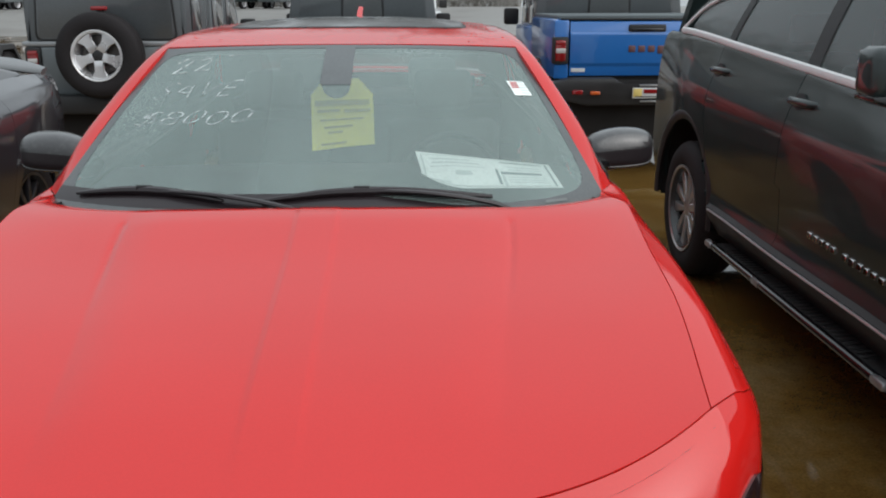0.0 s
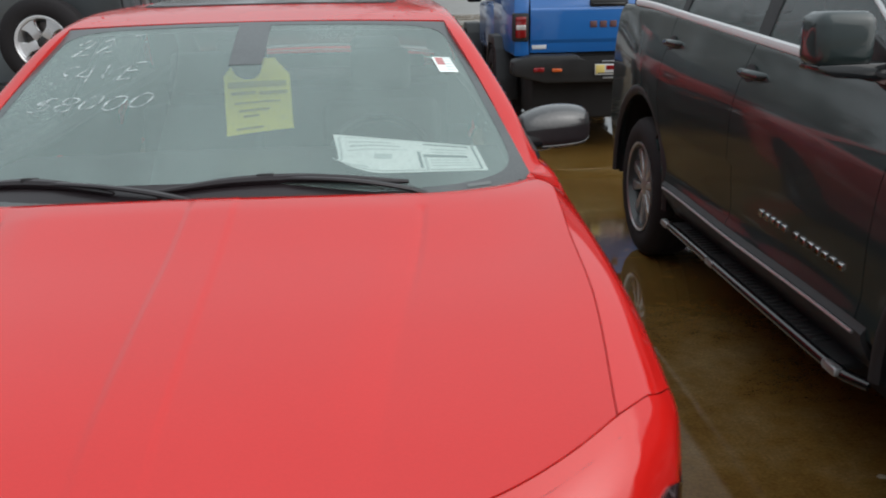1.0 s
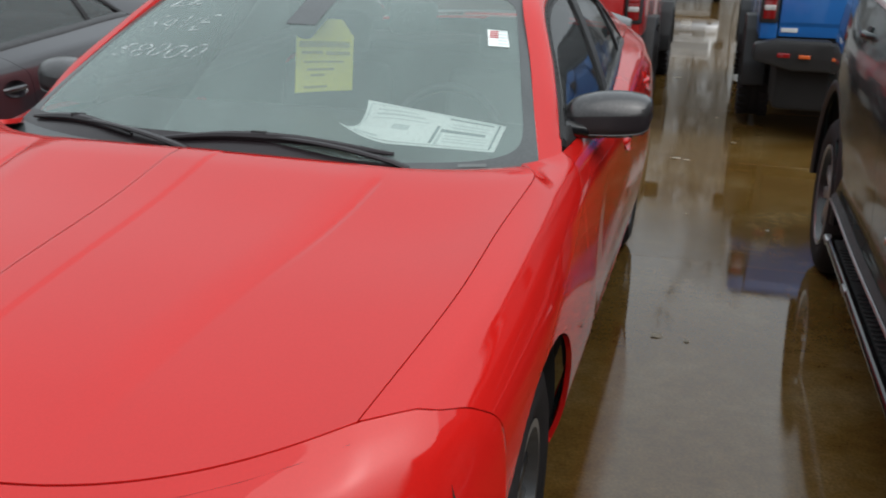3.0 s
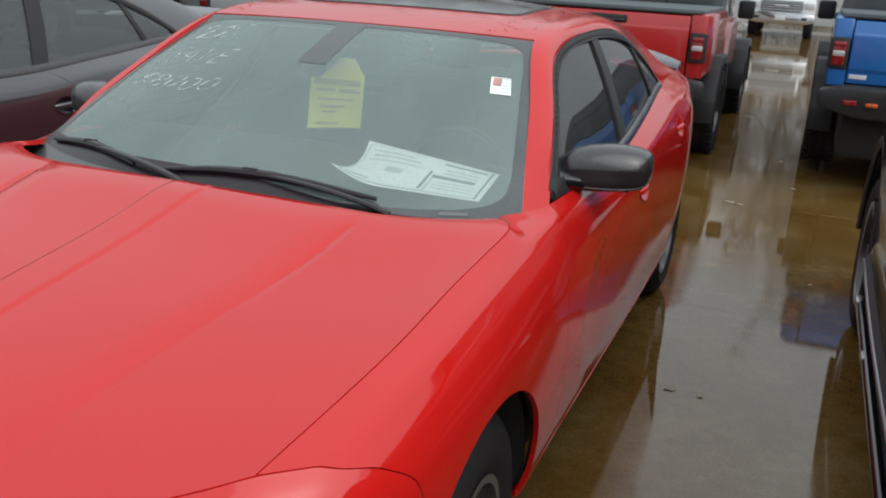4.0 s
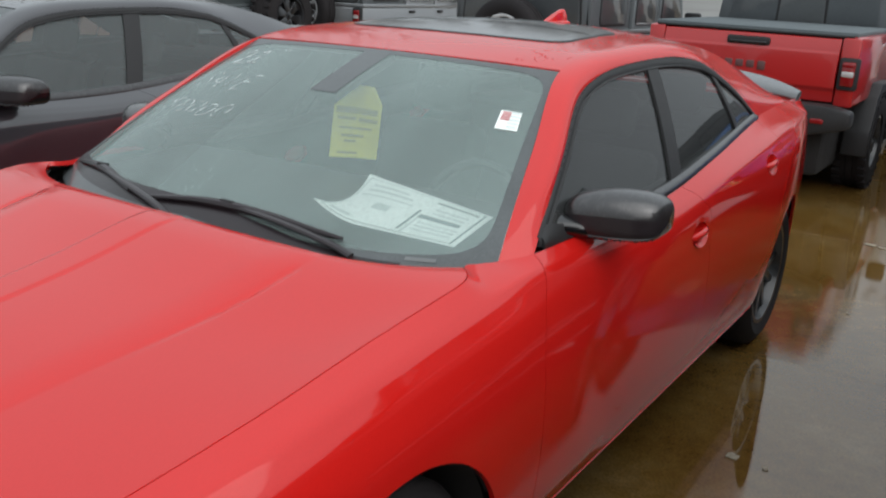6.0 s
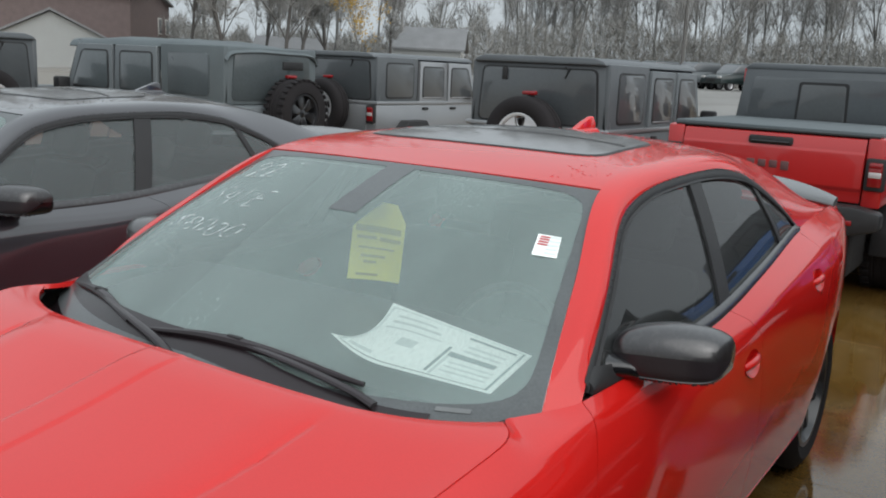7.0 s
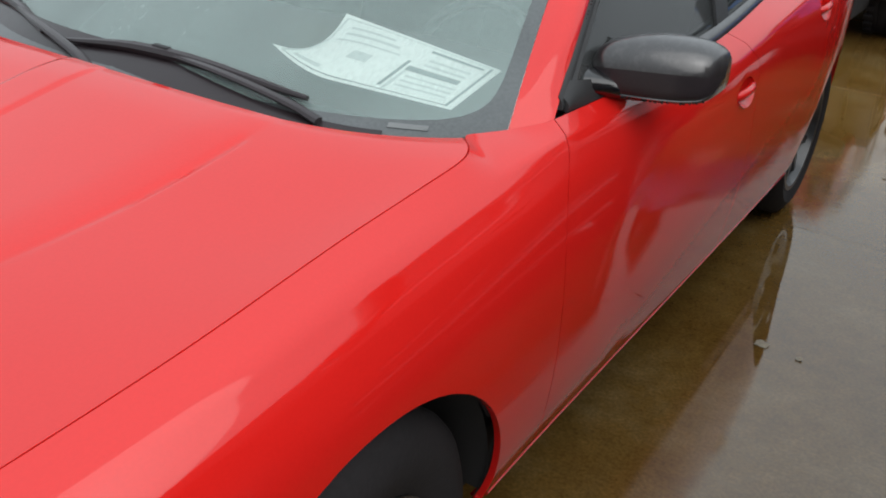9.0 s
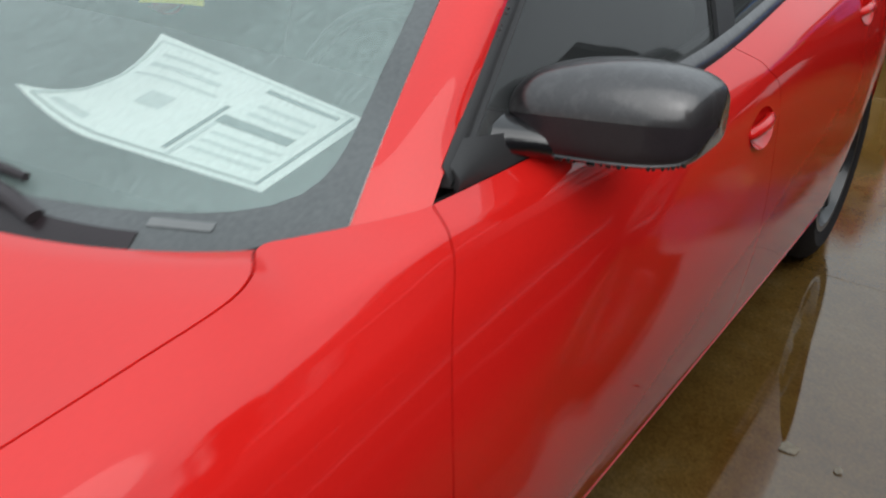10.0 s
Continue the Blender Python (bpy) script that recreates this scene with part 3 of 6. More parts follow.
def seat(car, x, y, wide=0.5):
    s = new("seat")
    s.parent = car
    part("seat_cushion", box(x - wide / 2, x + wide / 2, y - 0.25, y + 0.25, 0.36, 0.52, 0.05), FABRIC, s)
    tilt = Matrix.Translation((x, y + 0.26, 0.5)) @ Matrix.Rotation(radians(-16), 4, "X")
    part("backrest", box(-wide / 2, wide / 2, -0.05, 0.08, -0.02, 0.58, 0.05, None, 3, tilt), FABRIC, s)
    for hx in ((0,) if wide < 0.8 else (-0.35, 0.35)):
        part("headrest", box(hx - 0.13, hx + 0.13, -0.04, 0.06, 0.62, 0.80, 0.04, None, 3, tilt), FABRIC, s)
    return s


def door_mirror(car, side, top_mat):
    """A wing mirror: foot, lower shell, rain-beaded cap and mirror glass."""
    hub = new("door_mirror")
    hub.parent = car
    # along the housing from the door: half depth, height above and below its middle
    outline = spline((0.0, 0.040, 0.028, 0.030), (0.04, 0.056, 0.046, 0.043), (0.16, 0.070, 0.062, 0.050), (0.42, 0.080, 0.073, 0.053), (0.68, 0.082, 0.071, 0.054), (0.86, 0.076, 0.062, 0.051), (0.95, 0.064, 0.050, 0.043), (0.988, 0.044, 0.034, 0.028), (1.0, 0.004, 0.004, 0.004))
    core = Vector((0.935, 0.885, 1.080))

    def shell(a0, a1, grow=0.0):
        def fn(u, v):
            ry, up, dn = outline(v)
            ang = a0 + (a1 - a0) * u
            c, s = math.cos(ang), math.sin(ang)
            n = 2.5 if s > 0 else 4.5
            k = (abs(c) ** n + abs(s) ** n) ** (-1 / n)
            return Vector((0.812 + 0.242 * v, 0.845 + 0.085 * v + (ry + grow) * k * c, 1.080 + 0.006 * v + ((up if s > 0 else dn) + grow) * k * s))
        return fn

    def put(name, bm, material, label=""):
        return part(name, bm if side > 0 else flip(bm), material, hub, label)

    put("mirror_cap", sheet(shell(-0.02, math.pi - 0.16), 30, 48, 0.003, ref=core), top_mat, "black cap dulled by fine rain drops")
    put("mirror_front", sheet(shell(math.pi - 0.16, math.pi + 0.74, -0.0012), 26, 48, 0.003, ref=core), MIRROR_BLACK, "smooth black front of the housing")
    put("mirror_shell", sheet(shell(math.pi + 0.74, 2 * math.pi - 0.02, 0.0012), 26, 48, 0.003, ref=core), GLOSS_BLACK)
    arm = [(0.796, 0.775, 1.058), (0.815, 0.790, 1.058), (0.838, 0.812, 1.054), (0.868, 0.840, 1.048), (0.91, 0.865, 1.042)]
    put("mirror_foot", tube(arm, [0.058, 0.050, 0.044, 0.044, 0.038], 16, None, 0.62), GLOSS_BLACK)
    drip = bmesh.new()
    rng = random.Random(6)
    edge = shell(1.5 * math.pi - 0.75, 1.5 * math.pi - 0.1)
    for k in range(70):
        p = edge(rng.uniform(0, 1) ** 2, 0.08 + 0.86 * (k + rng.uniform(0, 0.8)) / 70)
        bmesh.ops.create_icosphere(drip, subdivisions=1, radius=rng.uniform(0.0018, 0.0036), matrix=Matrix.Translation(p - Vector((0, 0, 0.0022))))
    put("water_drips", drip, GLOSS_BLACK)["kind"] = "stuff"
    put("mirror_glass", prism([(0.845, 1.040), (1.015, 1.040), (1.025, 1.075), (1.01, 1.125), (0.87, 1.125), (0.845, 1.09)], "y", 0.955, 0.961, 0.002), CHROME)


def sedan(name, label, m, paint, windshield=None, wheel_mat=None, mirror_top=None, sunroof=True, side=None):
    """A low four-door saloon: bonnet, wings, doors, roof, glass, wheels, cabin."""
    side = side or SIDE_GLASS
    windshield, wheel_mat, mirror_top = windshield or WINDSHIELD, wheel_mat or DARK_ALLOY, mirror_top or WET_BLACK
    car = thing(name, label, "car", m)

    def pair(nm, bm, material, lab=""):
        other = flip(bm)
        part(nm, bm, material, car, lab)
        part(nm, other, material, car, lab)

    # bonnet
    yf1, yr1 = -0.668, 0.383

    def hood(u, v):
        w = 2 * v - 1
        a = abs(w)
        yf = -0.900 + 0.232 * a**3.1
        yr = 0.203 + 0.03 * a**2 + 0.150 * a**5
        side_y = -0.668 + 1.051 * u
        x = w * (float(SIDE[0](side_y)[0]) - 0.0006)
        y = yf + (yr - yf) * u
        z = hood_z(x, y)
        sx, sz = SIDE[0](max(-0.668, min(0.383, side_y)))
        z += (float(sz) - hood_z(float(sx), yf1 + (yr1 - yf1) * u)) * a**4
        return Vector((x, y, z - 0.004 * step(0.975, 1.0, u)))
    part("bonnet", sheet(hood, 110, 260, 0.016, 0.0015), paint, car)
    # wings, doors and quarters
    cuts = {
        "nose": spline((0, -0.668), (1, -0.585), (2, -0.50), (3, -0.42), (4, -0.415), (7, -0.415)),
        "door": spline((0, 0.592), (1, 0.575), (2, 0.53), (3, 0.505), (5, 0.515), (7, 0.55)),
        "post": spline((0, 1.58), (1, 1.68), (2, 1.76), (3, 1.77), (5, 1.76), (7, 1.75)),
        "back": spline((0, 2.72), (1, 2.77), (2, 2.79), (3, 2.74), (4, 2.66), (5, 2.60), (7, 2.57)),
        "tail": spline((0, 3.95), (7, 3.95)),
    }
    for nm, a, b, s0, s1, nu in (("front_wing", "nose", "door", 0, 6.2, 100), ("front_door", "door", "post", 0, 6.2, 60), ("rear_door", "post", "back", 0, 6.2, 50), ("rear_quarter", "back", "tail", 0, 6.2, 110)):
        fa, fb = cuts[a], cuts[b]
        fn = lambda u, v, fa=fa, fb=fb, s0=s0, s1=s1: side_point(float(fa(s0 + (s1 - s0) * v)[0]) * (1 - u) + float(fb(s0 + (s1 - s0) * v)[0]) * u, s0 + (s1 - s0) * v)
        pair(nm, sheet(fn, nu, 72, 0.014, 0.0014, None, arch_cut, None, arch_snap), paint)
    sill = sheet(lambda u, v: side_point(0.37 + 2.28 * u, 6.24 + 0.76 * v) + Vector((0.003 * (1 - v), 0, 0.0)), 30, 5, 0.02)
    pair("sill", sill, paint)
    liner = sheet(lambda u, v: side_point(-0.6 + 4.5 * u, 0.01 + 6.64 * v) - Vector((0.024, 0, 0.012)), 110, 26, 0, 0, None, arch_cut, None, arch_snap)
    pair("inner_panel", liner, UNDER)
    part("engine_bay", sheet(lambda u, v: hood(u, v) - Vector((0, 0, 0.022)) + Vector((0, -0.03 if u == 0 else 0, 0)), 20, 24, 0), UNDER, car)
    for ay, az in ARCHES:
        bm, deep = bmesh.new(), 0.405 if ay < 1 else 0.335
        sheet(lambda u, v: Vector((0.50 + deep * v, ay + 0.408 * math.cos(math.pi * (1.03 - 1.06 * u)), az + 0.408 * math.sin(math.pi * (1.03 - 1.06 * u)))), 24, 2, 0, 0, bm)
        sheet(lambda u, v: Vector((0.50, ay + 0.40 * v * math.cos(math.pi * (1.03 - 1.06 * u)), az + 0.40 * v * math.sin(math.pi * (1.03 - 1.06 * u)))), 24, 2, 0, 0, bm)
        pair("wheel_house", bm, UNDER)
    part("floor_pan", box(-0.80, 0.80, -0.42, 3.5, 0.20, 0.32, 0.02), UNDER, car)
    # nose
    def top(a):
        if a <= 0.7:
            p = hood(0, 0.5 + 0.5 * a / 0.7)
            return np.array([p.x, p.y, p.z - 0.001])
        s = 3.2 * (a - 0.7) / 0.3
        p = side_point(float(cuts["nose"](s)[0]) - 0.001, s)
        return np.array(p)
    low = spline((0, 0.0, -0.93, 0.20), (0.35, 0.42, -0.90, 0.20), (0.6, 0.70, -0.78, 0.20), (0.8, 0.84, -0.62, 0.20), (1.0, 0.885, -0.43, 0.20))
    def nose(u, v):
        """The bumper skin: it leaves the bonnet sloping, bends down at its brow and tucks in below."""
        a = abs(2 * u - 1)
        t, b = top(a), low(a)
        out = np.array([0.30 * a**1.5, -(1 - 0.35 * a), 0.0])
        k = 1 - step(0.62, 1.0, a)
        brow = t + out * (0.022 + 0.085 * k) + np.array([0, 0, -0.035 - 0.045 * k])
        mid = brow + out * (0.014 + 0.016 * k) + np.array([0, 0, -0.070])
        face = mid + out * 0.004 + np.array([0, 0, -0.13])
        line = spline((0, *t), (0.11, *(t * 0.5 + brow * 0.5 + np.array([0, 0, 0.006]))), (0.22, *brow), (0.36, *mid), (0.58, *face), (1.0, *b))
        p = line(v)
        return Vector((float(p[0]) * (1 if u >= 0.5 else -1), float(p[1]), float(p[2])))
    part("front_bumper", sheet(nose, 110, 48, 0.014, 0.002, None, arch_cut, None, arch_snap), paint, car)
    part("grille", sheet(lambda u, v: nose(0.29 + 0.42 * u, 0.56 + 0.14 * v) + Vector((0, -0.005, 0)), 30, 8, 0.01), TRIM, car)
    for s in (1, -1):
        lamp = sheet(lambda u, v: nose(0.5 + s * (0.29 + 0.130 * u), 0.40 - 0.062 * (1 - (1 - u) ** 2.5) + 0.07 * u**8 + (0.22 * max(0.0, 1 - u**2.6) ** 0.5 + 0.004) * v) + Vector((s * 0.003, -0.004, 0)), 26, 8, 0.006)
        part("headlight", lamp, SMOKED, car, "smoked headlight under clear cover")
    part("air_intake", sheet(lambda u, v: nose(0.2 + 0.6 * u, 0.77 + 0.13 * v) + Vector((0, -0.006, 0)), 30, 5, 0.01), TRIM, car)
    # roof, pillars and glass
    def roof(u, v):
        w = 2 * v - 1
        r = RAIL(0.3 + 0.52 * u)
        y_mid = 1.085 + (2.78 - 1.085) * u
        y = float(r[1]) * w * w + y_mid * (1 - w * w)
        zc = float(roof_middle(y_mid)[0])
        return Vector((float(r[0]) * w, y, zc + (float(r[2]) - zc) * abs(w) ** 2.3))
    part("roof", sheet(roof, 44, 44, 0.014), paint, car)
    beads, rng = bmesh.new(), random.Random(9)
    for k in range(420):
        u, v = (rng.uniform(0.02, 0.98), rng.uniform(0.86, 0.985)) if k % 3 else (rng.uniform(0.62, 0.9), rng.uniform(0.4, 0.97))
        p, r = roof(u, v if rng.random() < 0.7 else 1 - v), rng.uniform(0.0015, 0.0042)
        bmesh.ops.create_icosphere(beads, subdivisions=1, radius=r, matrix=Matrix.Translation(p) @ Matrix.Diagonal((1, 1.3, 0.5, 1)))
    part("rain_beading", beads, paint, car)["kind"] = "stuff"
    drops = bmesh.new()
    for k in range(150):
        p, r = pane_point(0.80 + 1.90 * (k + rng.uniform(0, 0.9)) / 150, 1.0, -0.006) + Vector((0, 0, 0.006)), rng.uniform(0.0014, 0.0028)
        for m in (1, -1):
            bmesh.ops.create_icosphere(drops, subdivisions=1, radius=r, matrix=Matrix.Translation((p.x * m, p.y, p.z)))
    part("frame_drops", drops, GLOSS_BLACK, car)["kind"] = "stuff"
    if sunroof:
        def pane_of_roof(r, ang, lift):
            c, q = math.cos(ang), math.sin(ang)
            k = (abs(c) ** 8 + abs(q) ** 8) ** (-1 / 8) * r
            return roof(0.385 + 0.185 * k * c * (1 - 0.10 * (k * q) ** 2), 0.5 + 0.385 * k * q) + Vector((0, 0, lift))
        lid = sheet(lambda u, v: pane_of_roof(v, 2 * math.pi * u, 0.004), 96, 12, 0)
        bmesh.ops.remove_doubles(lid, verts=lid.verts, dist=0.0004)
        part("sunroof", lid, BEADED, car, "dark glass sunroof beaded with rain")
        part("sunroof_seal", sheet(lambda u, v: pane_of_roof(0.995 + 0.030 * v, 2 * math.pi * u, 0.0036 - 0.003 * v), 96, 2, 0), TRIM, car)
        part("sunroof_gap", sheet(lambda u, v: roof(0.395 + 0.008 * u, 0.13 + 0.74 * v) + Vector((0, 0, 0.0055)), 2, 24, 0), UNDER, car)
    rail = sheet(lambda u, v: (lambda a, b: Vector(a * (1 - v) + b * v) + Vector((0.018, 0, 0.012)) * (4 * v * (1 - v)) * (1 - 0.4 * u) * step(0, 0.10, u) - Vector((0, 0, 0.006)) * (1 - step(0, 0.03, u)))(RAIL(u), FRAME(u)), 80, 10, 0.014)
    pair("pillar_and_roof_rail", rail, paint)
    pair("pillar_lining", sheet(lambda u, v: Vector(RAIL(0.01 + 0.98 * u)).lerp(Vector(FRAME(0.01 + 0.98 * u)), 1.06 * v - 0.03) - Vector((0.018, 0, 0.016)), 60, 4, 0), FABRIC)
    part("rear_window", sheet(lambda u, v: (lambda r: Vector((float(r[0]) * (2 * v - 1) * 0.97, float(r[1]) + 0.05 * (1 - (2 * v - 1) ** 2), float(r[2]) + 0.03 * (1 - (2 * v - 1) ** 2) + 0.004)))(RAIL(0.825 + 0.17 * u)), 14, 20, 0.006), REAR_GLASS, car).visible_shadow = False
    glass = part("windshield", sheet(lambda u, v: windshield_point((2 * u - 1) * 1.003, -0.075 + 1.068 * v), 44, 32, 0.004), windshield, car, "misted windshield with rain drops")
    glass.visible_shadow = False
    def border(u, v):
        """The printed band round the edge of the windshield, rounded at its inner corners."""
        ang = 2 * math.pi * u
        c, q = math.cos(ang), math.sin(ang)
        k = (abs(c) ** 11 + abs(q) ** 11) ** (-1 / 11)
        sq = 1 / max(abs(c), abs(q))
        x = (0.965 * k * (1 - v) + 1.002 * sq * v) * c
        y = 0.505 + ((0.452 if q > 0 else 0.515) * k * (1 - v) + (0.485 if q > 0 else 0.59) * sq * v) * q
        return windshield_point(x, y, -0.0012)
    part("windshield_border", sheet(border, 160, 4, 0), FRIT, car)
    def cowl(u, v):
        w = -1.0 + 1.765 * u
        hi = 0.048 - 0.090 * step(0.0, 0.75, w)
        return windshield_point(w, -0.24 + (hi + 0.24) * v, -0.004 + 0.050 * (1 - v) ** 2)
    part("cowl_panel", sheet(cowl, 50, 14, 0.004), COWL, car)
    for nm, ya, yb, f0, material in (("front_window", 0.64, 1.54, (0.0, 0.15), side), ("rear_window_pane", 1.63, 2.40, (0.15, -0.10), side), ("quarter_window", 2.43, 2.70, (-0.10, -0.12), DARK_GLASS if side is SIDE_GLASS else side)):
        fn = lambda u, v, ya=ya, yb=yb, f0=f0: pane_point(ya + (yb - ya) * u + v * (f0[0] * (1 - u) + f0[1] * u), 0.02 + 0.95 * v, 0.012)
        bm = sheet(fn, 24, 14, 0.004)
        other = flip(bm)
        for g in (part(nm, bm, material, car), part(nm, other, material, car)):
            g.visible_shadow = False
    def down(y, w, proud):
        """On the window plane, w metres below its top edge."""
        p, q = pane_point(y, 1.0, -proud), pane_point(y, 0.0, -proud)
        d = q - p
        return p + d * min(0.9, w / max(0.001, d.length))
    pair("window_frame", sheet(lambda u, v: down(0.63 + 2.12 * u, -0.006 + 0.027 * v, 0.003 * math.sin(math.pi * v)), 70, 6, 0.012), TRIM)
    pair("glass_channel", sheet(lambda u, v: down(0.66 + 2.06 * u, 0.023 + 0.007 * v, 0.006 * math.sin(math.pi * v)), 70, 3, 0.008), TRIM)
    def up(y, w, proud):
        p, q = pane_point(y, 0.0, -proud), pane_point(y, 1.0, -proud)
        d = q - p
        return p + d * min(0.9, w / max(0.001, d.length))
    pair("belt_moulding", sheet(lambda u, v: up(0.82 + 1.94 * u, -0.008 + 0.036 * v, 0.004 + 0.004 * math.sin(math.pi * v)), 50, 5, 0.012), WET_BLACK)
    post = sheet(lambda u, v: pane_point(1.535 + 0.10 * u + 0.15 * v, v, 0.002), 6, 14, 0.008)
    pair("door_post", post, TRIM)
    pair("quarter_divider", sheet(lambda u, v: pane_point(2.395 + 0.04 * u - 0.10 * v, v, 0.004), 3, 10, 0.006), TRIM)
    def sail(u, v):
        """The small black corner piece that carries the mirror: full height at its tip, low behind."""
        y = 0.640 + 0.205 * u
        tall = (pane_point(y, 1.0) - pane_point(y, 0.0)).length
        return pane_point(y, v * min(0.96, (0.060 - 0.040 * u * u) / max(0.01, tall)), 0.002)
    pair("mirror_sail", sheet(sail, 16, 8, 0.008), TRIM)
    pair("door_top_lining", tube([pane_point(0.86 + 2.48 * i / 40, 0.0, 0.038) + Vector((0, 0, 0.002)) for i in range(41)], 0.024, 8), FABRIC)
    # boot, spoiler and tail
    deck = sheet(lambda u, v: (lambda y, w: Vector((float(SIDE[0](y)[0]) * w * 0.985, y + 0.03 * (1 - w * w) * u, float(SIDE[0](y)[1]) + 0.035 * (1 - w * w) - 0.012 * u * abs(w))))(3.34 + 0.62 * u, 2 * v - 1), 20, 30, 0.014)
    part("boot_lid", deck, paint, car)
    def blade(u, v):
        w, ang = 2 * v - 1, 2 * math.pi * u
        chord = 0.125 * (1 - 0.55 * abs(w) ** 4)
        thick = 0.020
        dy = math.copysign(abs(math.cos(ang)) ** 0.7, math.cos(ang))
        return Vector((0.715 * w, 3.79 + 0.085 * (1 - w * w) + chord * dy, 1.186 - 0.055 * abs(w) ** 3 + 0.012 * (1 - w * w) + 0.20 * chord * dy + thick * math.sin(ang)))
    wing = sheet(blade, 24, 50, 0)
    bmesh.ops.remove_doubles(wing, verts=wing.verts, dist=0.0005)
    bmesh.ops.holes_fill(wing, edges=[e for e in wing.edges if len(e.link_faces) == 1], sides=0)
    part("boot_spoiler", wing, BEADED, car, "black lip spoiler dulled by rain drops")
    tail = sheet(lambda u, v: (lambda w: Vector((0.745 * w - 0.10 * w * abs(v - 0.35) ** 2, 4.075 - 0.13 * abs(w) ** 4 - 0.06 * v, 0.26 + (0.80 + 0.072 * (1 - w * w)) * v)))(2 * u - 1), 40, 20, 0.12)
    part("rear_bumper", tail, paint, car)
    part("tail_lamp_bar", sheet(lambda u, v: (lambda w: Vector((0.73 * w, 4.082 - 0.13 * abs(w) ** 4 - 0.04, 0.84 + 0.13 * v)))(2 * u - 1), 40, 4, 0.02), LENS_RED, car)
    # handles, wheels, mirrors
    for hy, hz in HANDLES:
        sx = next(side_point(hy, 1 + 0.02 * k).x for k in range(0, 150) if side_point(hy, 1 + 0.02 * k).z < hz)
        h = tube([(sx - 0.020, hy - 0.085, hz - 0.004), (sx - 0.004, hy - 0.065, hz - 0.002), (sx + 0.002, hy - 0.02, hz), (sx + 0.002, hy + 0.03, hz + 0.002), (sx - 0.004, hy + 0.070, hz + 0.003), (sx - 0.020, hy + 0.088, hz + 0.004)], [0.008, 0.012, 0.014, 0.014, 0.012, 0.008], 10)
        pair("door_handle", h, paint)
        cup = sheet(lambda u, v: Vector((sx - 0.032 * (1 - v * v) ** 0.8 + 0.004 * v * math.sin(2 * math.pi * u) * -3 * v, hy + 0.078 * v * math.cos(2 * math.pi * u), hz + 0.042 * v * math.sin(2 * math.pi * u))), 32, 6, 0)
        pair("handle_recess", cup, paint)
    for wy in (-0.045, 3.05):
        wx, steer = (0.802, 2) if wy < 1 else (0.757, 0)
        for s in (1, -1):
            rad = 0.346 if wy < 1 else 0.36
            hub = wheel(car, s * wx, wy, rad, rad, 0.235, 0.195 if wy < 1 else 0.242, wheel_mat, "split", s)
            hub.matrix_basis = pose(s * wx, wy, rad, 0, 0, steer if s > 0 else 180 + steer)
    door_mirror(car, 1, mirror_top)
    door_mirror(car, -1, mirror_top)
    fin = prism([(2.14, 1.478), (2.20, 1.497), (2.27, 1.522), (2.325, 1.542), (2.35, 1.543), (2.365, 1.515), (2.385, 1.478)], "x", -0.012, 0.012, 0.008, None, 3)
    prism([(2.12, 1.474), (2.17, 1.494), (2.36, 1.496), (2.40, 1.474)], "x", -0.03, 0.03, 0.010, fin, 3)
    part("aerial_fin", fin, paint, car)
    # cabin
    dash = sheet(lambda u, v: Vector((0.76 * (2 * u - 1), 0.40 + 0.62 * v + 0.1 * (2 * u - 1) ** 2 * (1 - v), 1.002 + 0.075 * v - 0.04 * v * v - 0.20 * step(0.88, 1.0, v) - 0.015 * (2 * u - 1) ** 2)), 30, 16, 0.05)
    part("dashboard", dash, TRIM, car)
    part("parcel_shelf", box(-0.72, 0.72, 2.74, 3.40, 1.03, 1.07, 0.01), FABRIC, car)
    part("seat_bulkhead", box(-0.72, 0.72, 2.80, 2.84, 0.40, 1.05, 0.01), FABRIC, car)
    part("boot_lining", box(-0.62, 0.62, 3.40, 3.44, 0.60, 1.150, 0.01), FABRIC, car)
    seat(car, 0.38, 1.55)
    seat(car, -0.38, 1.55)
    seat(car, 0.0, 2.45, 1.25)
    ring = tube([(0.38 + 0.185 * math.cos(a * math.pi / 14), 1.06 + 0.07 * math.sin(a * math.pi / 14), 0.93 + 0.17 * math.sin(a * math.pi / 14)) for a in range(29)], 0.016, 8)
    part("steering_wheel", ring, TRIM, car)
    part("headliner", sheet(lambda u, v: roof(u, 0.03 + 0.94 * v) - Vector((0, 0, 0.03)), 12, 12, 0), LINER, car)
    housing = bmesh.new()
    for k in range(2):
        sheet(lambda u, v: windshield_point(0.16 * (u - 0.5) * (1 - 0.15 * v), 0.985 - 0.33 * v, 0.010 + (0.045 * math.sin(math.pi * u) ** 0.5 if k else 0.0)), 12, 10, 0, 0, housing)
    part("mirror_housing", housing, UNDER, car, "dark sensor and mirror housing behind the glass")
    part("mirror_frit", sheet(lambda u, v: windshield_point(0.165 * (u - 0.5) * (1 - 0.12 * v), 0.985 - 0.34 * v, -0.0015), 10, 12, 0.0008), FRIT, car, "dark printed patch of glass over the mirror housing")
    def on(u, v, h):
        return windshield_point(u, v) + Vector((0, -0.42, 0.9)) * h
